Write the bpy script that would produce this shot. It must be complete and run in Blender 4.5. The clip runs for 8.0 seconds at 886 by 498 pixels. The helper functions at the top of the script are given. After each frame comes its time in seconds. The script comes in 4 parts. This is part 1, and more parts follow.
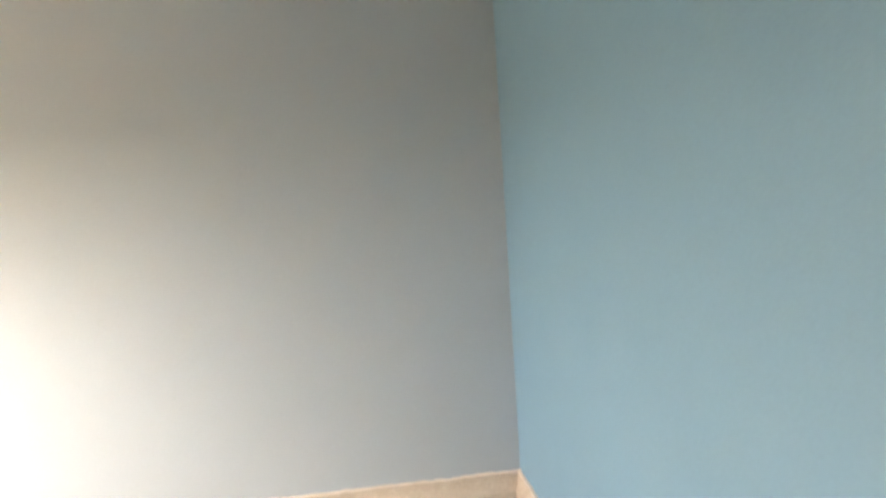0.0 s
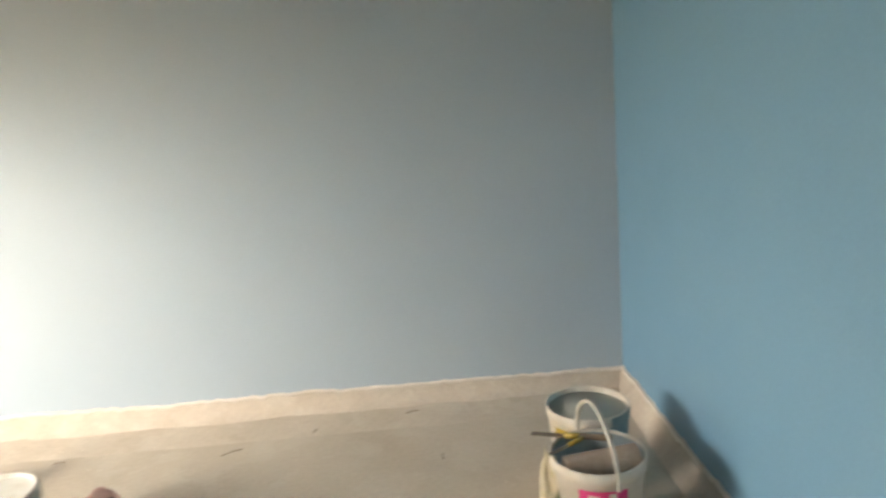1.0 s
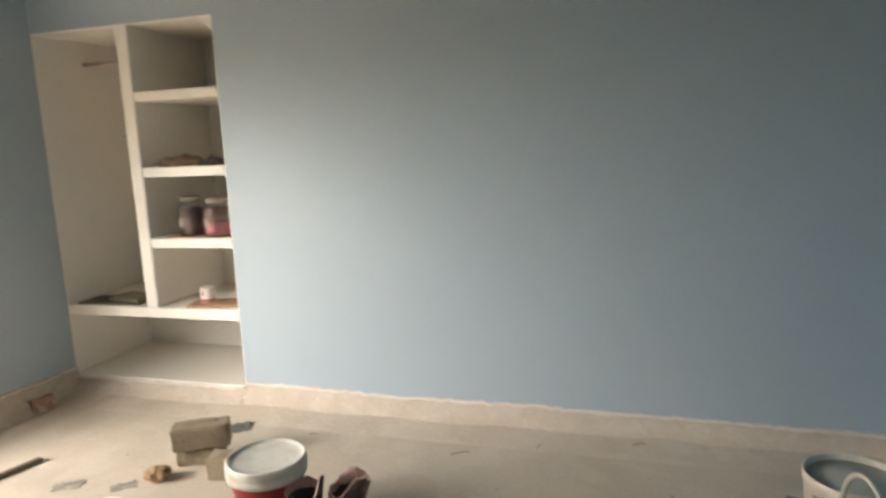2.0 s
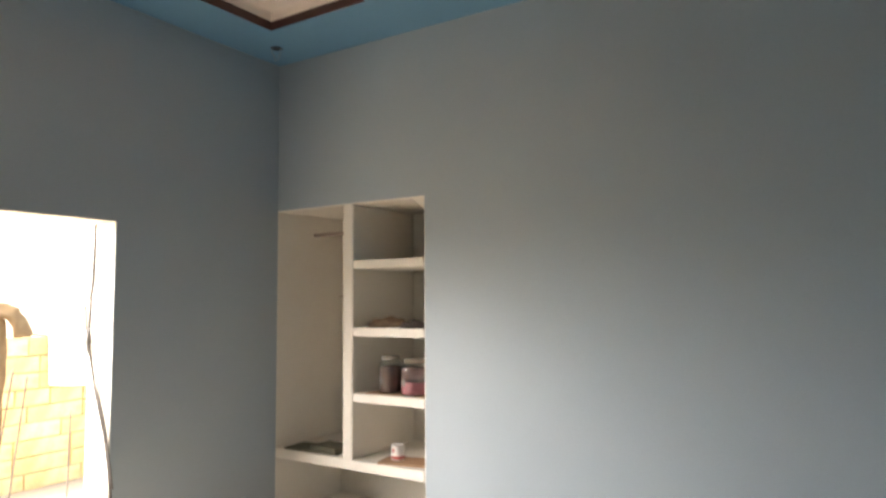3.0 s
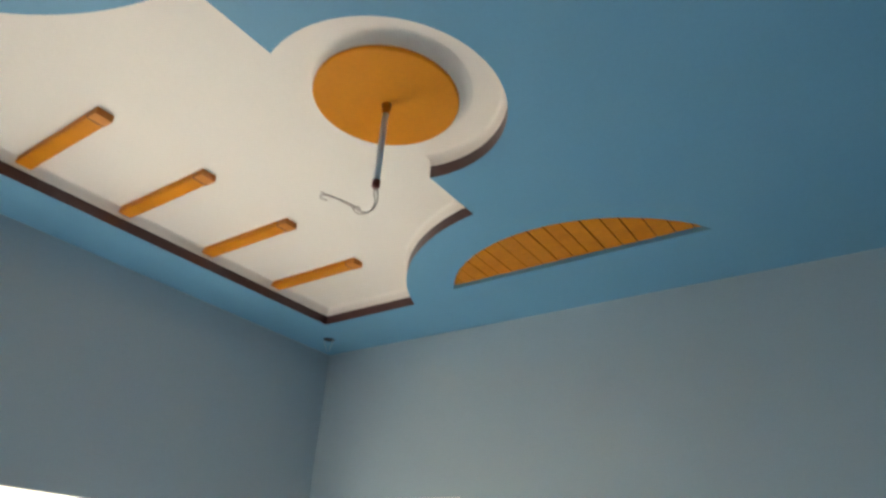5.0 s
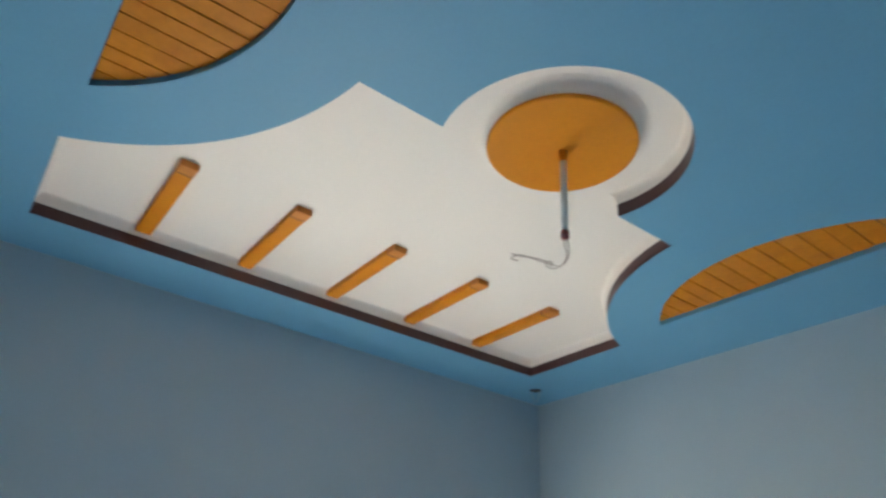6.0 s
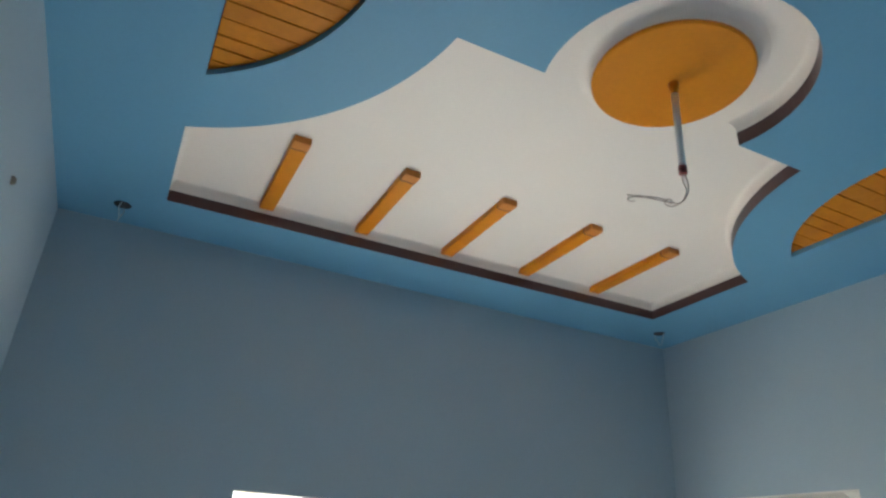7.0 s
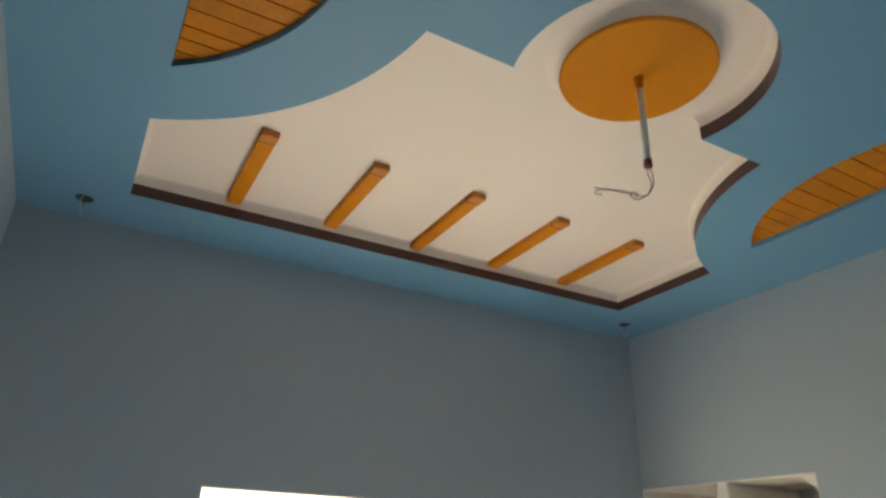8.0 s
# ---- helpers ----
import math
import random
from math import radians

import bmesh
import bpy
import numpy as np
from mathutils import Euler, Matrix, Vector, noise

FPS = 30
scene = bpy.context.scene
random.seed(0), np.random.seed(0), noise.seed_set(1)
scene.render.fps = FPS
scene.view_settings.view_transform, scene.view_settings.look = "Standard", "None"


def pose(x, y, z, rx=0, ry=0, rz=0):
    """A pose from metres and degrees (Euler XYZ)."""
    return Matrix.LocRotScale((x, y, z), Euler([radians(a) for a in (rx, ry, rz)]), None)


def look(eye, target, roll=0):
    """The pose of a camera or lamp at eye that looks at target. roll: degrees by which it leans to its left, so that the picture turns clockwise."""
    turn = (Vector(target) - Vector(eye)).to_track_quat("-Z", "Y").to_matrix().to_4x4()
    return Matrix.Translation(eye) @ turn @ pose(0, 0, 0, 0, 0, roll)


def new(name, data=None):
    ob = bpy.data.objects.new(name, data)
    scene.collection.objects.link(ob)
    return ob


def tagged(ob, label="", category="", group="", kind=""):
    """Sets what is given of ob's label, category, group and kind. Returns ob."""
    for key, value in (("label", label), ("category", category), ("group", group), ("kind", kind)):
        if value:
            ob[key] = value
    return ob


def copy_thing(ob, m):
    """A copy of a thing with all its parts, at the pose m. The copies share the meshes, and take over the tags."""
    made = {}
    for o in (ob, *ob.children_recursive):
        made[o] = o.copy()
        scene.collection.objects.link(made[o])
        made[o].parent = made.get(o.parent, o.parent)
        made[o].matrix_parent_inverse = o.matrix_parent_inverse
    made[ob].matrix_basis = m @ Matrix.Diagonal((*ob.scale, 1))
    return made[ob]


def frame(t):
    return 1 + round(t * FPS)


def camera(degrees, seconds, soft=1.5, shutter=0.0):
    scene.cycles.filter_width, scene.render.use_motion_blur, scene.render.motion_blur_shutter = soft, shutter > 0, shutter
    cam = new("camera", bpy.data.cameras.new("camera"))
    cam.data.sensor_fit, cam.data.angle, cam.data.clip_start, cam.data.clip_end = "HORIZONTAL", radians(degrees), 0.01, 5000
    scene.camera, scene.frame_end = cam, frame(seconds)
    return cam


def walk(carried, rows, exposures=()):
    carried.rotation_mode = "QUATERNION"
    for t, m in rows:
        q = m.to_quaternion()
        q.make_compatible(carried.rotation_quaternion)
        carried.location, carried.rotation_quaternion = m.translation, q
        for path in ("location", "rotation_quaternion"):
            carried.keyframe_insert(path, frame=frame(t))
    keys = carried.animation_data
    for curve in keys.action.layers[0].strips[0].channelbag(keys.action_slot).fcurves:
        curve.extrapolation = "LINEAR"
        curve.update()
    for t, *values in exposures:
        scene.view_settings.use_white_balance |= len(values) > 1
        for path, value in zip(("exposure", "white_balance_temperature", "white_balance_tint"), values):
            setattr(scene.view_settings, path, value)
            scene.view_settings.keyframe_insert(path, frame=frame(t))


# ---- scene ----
cam = camera(67.4, 8.0, soft=2.5, shutter=0.3)
PATH = [
    (0, (3.599, -3.136, 1.546), (3.861, -1.163, 1.351), -3.9),
    (0.2, (3.511, -3.089, 1.536), (3.779, -1.132, 1.218), -3.8),
    (0.3, (3.502, -3.078, 1.5), (3.822, -1.13, 1.172), -3.65),
    (0.5, (3.484, -3.056, 1.42), (3.822, -1.124, 1.024), -3.3),
    (0.8, (3.467, -2.995, 1.359), (3.697, -1.046, 0.968), -3.9),
    (1, (3.461, -3.023, 1.344), (3.491, -1.061, 0.958), -4.8),
    (1.2, (3.438, -3.062, 1.359), (3.29, -1.11, 0.947), -5.4),
    (1.5, (3.398, -3.049, 1.386), (3.049, -1.115, 1.016), -4.0),
    (1.8, (3.343, -3.068, 1.391), (2.846, -1.166, 1.023), -3.9),
    (2, (3.31, -3.068, 1.423), (2.734, -1.182, 1.094), -2.5),
    (2.2, (3.301, -3.089, 1.463), (2.587, -1.238, 1.211), -2.1),
    (3.3, (3.316, -3.16, 1.513), (2.218, -1.51, 1.777), 0.2),
    (3.5, (3.317, -3.163, 1.531), (2.228, -1.517, 1.856), 0.3),
    (3.7, (3.341, -3.202, 1.548), (2.272, -1.563, 1.962), 0.7),
    (4, (3.342, -3.206, 1.561), (2.246, -1.616, 2.079), 1.0),
    (4.2, (3.357, -3.2, 1.562), (2.285, -1.618, 2.15), 1.2),
    (5.3, (3.369, -3.239, 1.626), (2.288, -1.893, 2.636), 2.9),
    (5.5, (3.347, -3.239, 1.667), (2.238, -1.931, 2.696), 1.2),
    (5.8, (3.36, -3.227, 1.664), (2.089, -2.076, 2.694), 3.4),
    (6, (3.328, -3.245, 1.664), (1.911, -2.251, 2.666), 3.8),
    (6.3, (3.33, -3.25, 1.66), (1.84, -2.376, 2.668), 4.0),
    (6.5, (3.321, -3.265, 1.664), (1.764, -2.484, 2.648), 4.0),
    (6.6, (3.334, -3.249, 1.646), (1.76, -2.513, 2.636), 4.7),
    (6.8, (3.324, -3.28, 1.657), (1.743, -2.512, 2.611), 4.2),
    (7, (3.324, -3.274, 1.648), (1.691, -2.511, 2.514), 3.4),
    (7.3, (3.338, -3.261, 1.636), (1.704, -2.508, 2.509), 2.8),
    (7.5, (3.325, -3.281, 1.64), (1.692, -2.5, 2.49), 2.2),
    (7.7, (3.334, -3.265, 1.63), (1.701, -2.434, 2.431), 1.1),
    (8, (3.329, -3.286, 1.639), (1.734, -2.432, 2.493), 1.8),
]
walk(cam, [(t, look(eye, target, roll)) for t, eye, target, roll in PATH],
     exposures=((0.0, 3.40, 7900, 19), (0.5, 3.04, 7650, 15), (1.0, 2.80, 7250, 11), (1.5, 2.46, 7200, 12), (2.0, 2.26, 6850, 11), (3.5, 2.16, 6850, 16), (4.0, 2.38, 6750, 12),
                (5.5, 2.66, 5200, 3), (6.0, 2.63, 5150, 4), (6.5, 2.50, 5000, 3), (7.0, 2.33, 5150, 4), (7.5, 2.33, 5200, 4), (8.0, 2.26, 6250, 8)))
SKY, SUN, WESTLAMP, SOUTHLAMP = 0.10, 5.0, 205.0, 420.0

# ---- light ----
world = bpy.data.worlds.new("sky")
world.use_nodes = True
wn = world.node_tree
sky = wn.nodes.new("ShaderNodeTexSky")
sky.sky_type, sky.sun_disc = "NISHITA", False
sky.sun_elevation, sky.sun_rotation = radians(67), radians(249)
bg = wn.nodes["Background"]
bg.inputs["Strength"].default_value = SKY
wn.links.new(sky.outputs[0], bg.inputs["Color"])
scene.world = world

sun_data = bpy.data.lights.new("sun", "SUN")
sun_data.energy, sun_data.angle, sun_data.color = SUN, radians(0.5), (1.0, 0.94, 0.84)
sun = new("sun", sun_data)
sun.matrix_world = look((0, 0, 0), (0.36, 0.14, -0.92))

# added area lamps in place of the open sky seen from the doorway: low in the west, higher in the south-west
def sky_lamp(name, size, size_y, energy, eye, target):
    data = bpy.data.lights.new(name, "AREA")
    data.shape, data.size, data.size_y = "RECTANGLE", size, size_y
    data.energy, data.color = energy, (1.0, 0.965, 0.915)
    new(name, data).matrix_world = look(eye, target)


sky_lamp("west_sky_lamp", 6.4, 1.4, WESTLAMP, (-3.2, -3.1, 2.62), (-2.25, -3.15, 2.45))
sky_lamp("south_west_sky_lamp", 5.6, 2.6, SOUTHLAMP, (-3.0, -7.0, 3.9), (0.2, -1.7, 1.0))


# ---- materials ----
def material(name, colour, rough=0.7, vary=0.06, scale=3.0, grain=60.0, bump=0.05, metal=0.0, second=None, blend=0.5, per_object=0.0, per_island=0.0, third=None, third_scale=9.0, third_edge=(0.54, 0.66), third_blend=0.7):
    """A surface with two scales of tone and a fine relief. second and third: stain colours mixed in by noise."""
    m = bpy.data.materials.new(name)
    m.use_nodes = True
    t = m.node_tree
    b = t.nodes["Principled BSDF"]
    co = t.nodes.new("ShaderNodeTexCoord")
    big = t.nodes.new("ShaderNodeTexNoise")
    big.inputs["Scale"].default_value, big.inputs["Detail"].default_value = scale, 5
    small = t.nodes.new("ShaderNodeTexNoise")
    small.inputs["Scale"].default_value, small.inputs["Detail"].default_value = grain, 3
    for n in (big, small):
        t.links.new(co.outputs["Object"], n.inputs["Vector"])
    add = t.nodes.new("ShaderNodeMath")
    add.operation = "ADD"
    t.links.new(big.outputs[0], add.inputs[0])
    t.links.new(small.outputs[0], add.inputs[1])
    ramp = t.nodes.new("ShaderNodeMapRange")
    ramp.inputs["From Min"].default_value, ramp.inputs["From Max"].default_value = 0.6, 1.4
    ramp.inputs["To Min"].default_value, ramp.inputs["To Max"].default_value = 1 - vary, 1 + vary
    t.links.new(add.outputs[0], ramp.inputs["Value"])
    value = ramp.outputs[0]
    if per_object or per_island:
        info = t.nodes.new("ShaderNodeObjectInfo" if per_object else "ShaderNodeNewGeometry")
        r2 = t.nodes.new("ShaderNodeMapRange")
        r2.inputs["To Min"].default_value, r2.inputs["To Max"].default_value = 1 - per_object - per_island, 1 + per_object + per_island
        t.links.new(info.outputs["Random" if per_object else "Random Per Island"], r2.inputs["Value"])
        mul2 = t.nodes.new("ShaderNodeMath")
        mul2.operation = "MULTIPLY"
        t.links.new(value, mul2.inputs[0])
        t.links.new(r2.outputs[0], mul2.inputs[1])
        value = mul2.outputs[0]
    base = t.nodes.new("ShaderNodeMix")
    base.data_type = "RGBA"
    base.inputs[6].default_value = (*colour, 1)
    base.inputs[7].default_value = (*(second or colour), 1)
    patch = t.nodes.new("ShaderNodeTexNoise")
    patch.inputs["Scale"].default_value, patch.inputs["Detail"].default_value = scale * 1.7, 7
    t.links.new(co.outputs["Object"], patch.inputs["Vector"])
    edge = t.nodes.new("ShaderNodeMapRange")
    edge.inputs["From Min"].default_value, edge.inputs["From Max"].default_value = 0.48, 0.68
    edge.inputs["To Max"].default_value = blend
    t.links.new(patch.outputs[0], edge.inputs["Value"])
    t.links.new(edge.outputs[0], base.inputs[0])
    tone = base.outputs[2]
    if third:
        spot = t.nodes.new("ShaderNodeTexNoise")
        spot.inputs["Scale"].default_value, spot.inputs["Detail"].default_value, spot.inputs["Distortion"].default_value = third_scale, 8, 0.6
        t.links.new(co.outputs["Object"], spot.inputs["Vector"])
        rim = t.nodes.new("ShaderNodeMapRange")
        rim.inputs["From Min"].default_value, rim.inputs["From Max"].default_value = third_edge
        rim.inputs["To Max"].default_value = third_blend
        t.links.new(spot.outputs[0], rim.inputs["Value"])
        over = t.nodes.new("ShaderNodeMix")
        over.data_type = "RGBA"
        over.inputs[7].default_value = (*third, 1)
        t.links.new(tone, over.inputs[6])
        t.links.new(rim.outputs[0], over.inputs[0])
        tone = over.outputs[2]
    mul = t.nodes.new("ShaderNodeVectorMath")
    mul.operation = "SCALE"
    t.links.new(tone, mul.inputs[0])
    t.links.new(value, mul.inputs["Scale"])
    t.links.new(mul.outputs[0], b.inputs["Base Color"])
    b.inputs["Roughness"].default_value, b.inputs["Metallic"].default_value = rough, metal
    bp = t.nodes.new("ShaderNodeBump")
    bp.inputs["Strength"].default_value, bp.inputs["Distance"].default_value = bump, 0.01
    t.links.new(add.outputs[0], bp.inputs["Height"])
    t.links.new(bp.outputs[0], b.inputs["Normal"])
    return m


WALL = material("pale_blue_grey_paint", (0.37, 0.438, 0.49), 0.5, 0.03, 1.2, 90, 0.06, second=(0.35, 0.425, 0.475), blend=0.4)
BLUE = material("blue_wall_paint", (0.182, 0.352, 0.485), 0.5, 0.04, 1.2, 90, 0.06, second=(0.168, 0.333, 0.465))
CEIL = material("blue_ceiling_paint", (0.135, 0.30, 0.455), 0.6, 0.03, 1.0, 70, 0.04, second=(0.125, 0.285, 0.435), blend=0.5)
WHITE = material("white_ceiling_paint", (0.79, 0.72, 0.66), 0.6, 0.02, 1.5, 60, 0.03)
NICHE = material("cream_white_paint", (0.82, 0.785, 0.715), 0.55, 0.03, 3, 60, 0.05, second=(0.80, 0.755, 0.665), blend=0.5)
BROWN = material("dark_brown_gloss_paint", (0.060, 0.020, 0.019), 0.4, 0.08, 5, 60, 0.04)
ORANGE = material("orange_varnish_paint", (0.60, 0.218, 0.002), 0.42, 0.06, 4, 50, 0.05, second=(0.55, 0.188, 0.002), blend=0.6)
PLANK = material("orange_stained_board", (0.50, 0.181, 0.002), 0.55, 0.12, 6, 40, 0.10, second=(0.42, 0.142, 0.002), blend=0.6, per_island=0.06)
FLOOR = material("dusty_cement_screed", (0.50, 0.425, 0.335), 0.9, 0.08, 1.6, 45, 0.22, second=(0.435, 0.365, 0.28), blend=0.7, third=(0.55, 0.485, 0.395), third_scale=4.5, third_edge=(0.50, 0.64), third_blend=0.5)
BORDER = material("rough_cement_border", (0.52, 0.44, 0.35), 0.92, 0.08, 2.5, 40, 0.3, second=(0.45, 0.378, 0.292), blend=0.7, third=(0.57, 0.50, 0.41), third_scale=6, third_edge=(0.52, 0.64), third_blend=0.5)
PLASTER = material("bare_plaster", (0.53, 0.45, 0.365), 0.95, 0.09, 5, 60, 0.35, second=(0.48, 0.40, 0.315), blend=0.6, third=(0.60, 0.53, 0.445), third_scale=11, third_edge=(0.5, 0.62), third_blend=0.5)
LIP = material("pale_broken_plaster", (0.70, 0.635, 0.56), 0.95, 0.08, 6, 60, 0.35, second=(0.60, 0.525, 0.44), blend=0.5)
SAND = material("sandy_ground", (0.46, 0.39, 0.29), 0.95, 0.15, 1.0, 20, 0.4)
STONE = material("yellow_sandstone_block", (0.70, 0.52, 0.25), 0.85, 0.12, 4, 40, 0.4, second=(0.64, 0.40, 0.17), blend=0.6, per_object=0.12, third=(0.74, 0.62, 0.38), third_scale=3, third_edge=(0.5, 0.6), third_blend=0.6)
MORTAR = material("pale_mortar", (0.66, 0.50, 0.27), 0.95, 0.1, 8, 60, 0.4)
CEMENT = material("old_cement_brick", (0.27, 0.215, 0.145), 0.9, 0.14, 9, 70, 0.5, second=(0.20, 0.15, 0.095), blend=0.6, per_object=0.06)
PAIL_WHITE = material("white_plastic", (0.66, 0.595, 0.505), 0.38, 0.05, 8, 50, 0.03, second=(0.52, 0.46, 0.37), blend=0.7)
PAIL_RED = material("dark_red_plastic", (0.30, 0.022, 0.028), 0.35, 0.08, 7, 50, 0.04, second=(0.24, 0.018, 0.024))
LID = material("dusty_white_lid", (0.66, 0.63, 0.56), 0.5, 0.06, 7, 60, 0.06, second=(0.52, 0.46, 0.37), blend=0.6, third=(0.48, 0.37, 0.25), third_scale=9, third_edge=(0.58, 0.68), third_blend=0.6)
SANDING = material("grey_green_abrasive_sheet", (0.115, 0.115, 0.095), 0.95, 0.15, 12, 120, 0.3)
PINK = material("magenta_print", (0.66, 0.035, 0.19), 0.4, 0.05, 9, 60, 0.03)
LIQUID = material("thin_blue_grey_paint", (0.43, 0.42, 0.37), 0.45, 0.05, 5, 30, 0.02)
GREYPAIL = material("grey_dried_paint_lining", (0.35, 0.40, 0.41), 0.6, 0.1, 9, 50, 0.1)
YELLOW = material("yellow_plastic", (0.42, 0.30, 0.06), 0.4, 0.06, 9, 60, 0.03)
FLEECE = material("paint_soaked_fleece", (0.40, 0.30, 0.23), 0.95, 0.15, 14, 150, 0.9, second=(0.46, 0.38, 0.31))
STEEL = material("dull_steel", (0.30, 0.29, 0.27), 0.4, 0.1, 12, 80, 0.05, metal=0.9)
RODMET = material("grey_painted_steel", (0.78, 0.75, 0.72), 0.45, 0.06, 12, 80, 0.04)
REDCAP = material("red_brown_plastic", (0.22, 0.035, 0.03), 0.4, 0.06, 10, 60, 0.03)
WIRE = material("grey_wire", (0.50, 0.40, 0.35), 0.5, 0.06, 10, 60, 0.02)
TIP = material("bare_brown_batten_tip", (0.56, 0.205, 0.022), 0.6, 0.1, 8, 60, 0.08, second=(0.50, 0.175, 0.018), blend=0.6)
WHITECLOTH = material("white_cotton", (0.80, 0.79, 0.76), 0.95, 0.04, 5, 120, 0.2)
HOLESHADE = material("hole_shade", (0.03, 0.03, 0.035), 0.8, 0.1, 10, 60, 0.05)
SPLINTER = material("dusty_splinter", (0.20, 0.155, 0.11), 0.9, 0.15, 12, 80, 0.2)
LEATHER = material("worn_brown_leather", (0.085, 0.056, 0.046), 0.7, 0.22, 12, 80, 0.4, second=(0.27, 0.18, 0.145), blend=0.75, third=(0.04, 0.028, 0.024), third_scale=9, third_edge=(0.50, 0.66), third_blend=0.8)
LINING = material("black_shoe_lining", (0.05, 0.038, 0.034), 0.9, 0.15, 12, 90, 0.3)
PINKCLOTH = material("dusty_pink_lining", (0.40, 0.25, 0.215), 0.9, 0.25, 12, 90, 0.3)
CARD = material("brown_paper", (0.40, 0.25, 0.15), 0.85, 0.15, 9, 60, 0.2, second=(0.30, 0.18, 0.10))
RAG = material("dark_brown_rag", (0.20, 0.135, 0.085), 0.95, 0.2, 12, 90, 0.5, second=(0.34, 0.26, 0.18))
BOARD = material("dark_grey_board", (0.15, 0.14, 0.095), 0.85, 0.14, 6, 50, 0.15, second=(0.22, 0.20, 0.13))
SCRAP = material("grey_scrap_sheet", (0.25, 0.22, 0.18), 0.9, 0.3, 12, 60, 0.15, second=(0.36, 0.31, 0.25), blend=0.8)
WOOD = material("weathered_batten", (0.15, 0.11, 0.075), 0.8, 0.15, 8, 60, 0.3, second=(0.24, 0.18, 0.12))
SHIRT = material("olive_brown_cloth", (0.17, 0.105, 0.05), 0.95, 0.12, 8, 120, 0.4, second=(0.22, 0.15, 0.075))
TINWHITE = material("white_tin_paint", (0.75, 0.73, 0.70), 0.35, 0.04, 10, 60, 0.02)
TINRED = material("red_tin_band", (0.42, 0.06, 0.05), 0.35, 0.06, 10, 60, 0.02)
JARDARK = material("dark_jar_contents", (0.24, 0.13, 0.115), 0.5, 0.2, 14, 80, 0.1, second=(0.13, 0.09, 0.085), blend=0.8)
JARPINK = material("pink_jar_contents", (0.68, 0.19, 0.24), 0.5, 0.12, 14, 80, 0.1)
LABEL = material("pale_paper_label", (0.30, 0.26, 0.25), 0.6, 0.06, 14, 80, 0.02)

CORD = material("dusty_grey_cord", (0.09, 0.08, 0.07), 0.7, 0.1, 12, 80, 0.05)
BAR = material("rusty_thin_bar", (0.16, 0.125, 0.095), 0.8, 0.15, 12, 80, 0.1)
STAINED = material("stained_pale_cloth", (0.56, 0.48, 0.35), 0.95, 0.14, 12, 90, 0.4, second=(0.48, 0.42, 0.20), blend=0.6)
PAINTRUN = material("blue_grey_paint_run", (0.24, 0.325, 0.35), 0.45, 0.1, 14, 60, 0.1, second=(0.34, 0.40, 0.40))
for m in (PLANK, ORANGE):
    m.node_tree.nodes["Principled BSDF"].inputs["Specular IOR Level"].default_value = 0.2
GLASS = bpy.data.materials.new("clear_jar_glass")
GLASS.use_nodes = True
g = GLASS.node_tree.nodes["Principled BSDF"]
g.inputs["Base Color"].default_value = (0.9, 0.93, 0.92, 1)
g.inputs["Roughness"].default_value, g.inputs["IOR"].default_value = 0.06, 1.45
g.inputs["Transmission Weight"].default_value = 1.0


# ---- mesh helpers ----
def mesh_of(name, bm, mat, smooth=False):
    bmesh.ops.recalc_face_normals(bm, faces=bm.faces)
    me = bpy.data.meshes.new(name)
    bm.to_mesh(me)
    bm.free()
    me.materials.append(mat)
    if smooth:
        for p in me.polygons:
            p.use_smooth = True
    return me


def part(name, bm, mat, parent=None, label="", smooth=False):
    ob = new(name, mesh_of(name, bm, mat, smooth))
    ob.parent = parent
    return tagged(ob, label)


def thing(name, x, y, z, label, category, turn=0, group=""):
    ob = new(name)
    ob.matrix_world = pose(x, y, z, 0, 0, turn)
    ob.empty_display_size = 0.1
    return tagged(ob, label, category, group)


def structure(name, bm, mat, label, category, smooth=False):
    return tagged(part(name, bm, mat, None, label, smooth), "", category, "", "structure")


def add_box(bm, x0, y0, z0, x1, y1, z1, m=None, bevel=0.0):
    made = bmesh.ops.create_cube(bm, size=1)["verts"]
    for v in made:
        v.co = Vector(((x0 + x1) / 2 + v.co.x * (x1 - x0), (y0 + y1) / 2 + v.co.y * (y1 - y0), (z0 + z1) / 2 + v.co.z * (z1 - z0)))
    if bevel:
        edges = list({e for v in made for e in v.link_edges})
        made = list({v for f in bmesh.ops.bevel(bm, geom=edges, offset=bevel, segments=2, affect="EDGES")["faces"] for v in f.verts} | {v for v in made if v.is_valid})
    if m:
        bmesh.ops.transform(bm, matrix=m, verts=made)
    return made


def box(*a, **k):
    bm = bmesh.new()
    add_box(bm, *a, **k)
    return bm


def rough_box(sx, sy, sz, cuts, amount, seed):
    """A box with broken edges and uneven faces, standing on z = 0."""
    bm = box(-sx / 2, -sy / 2, 0, sx / 2, sy / 2, sz, bevel=0.006)
    bmesh.ops.subdivide_edges(bm, edges=bm.edges, cuts=cuts, use_grid_fill=True)
    for v in bm.verts:
        n = noise.noise_vector(v.co * 22 + Vector((seed, seed * 2, 0)))
        v.co += n * amount
        v.co.z = max(v.co.z, 0)
    return bm


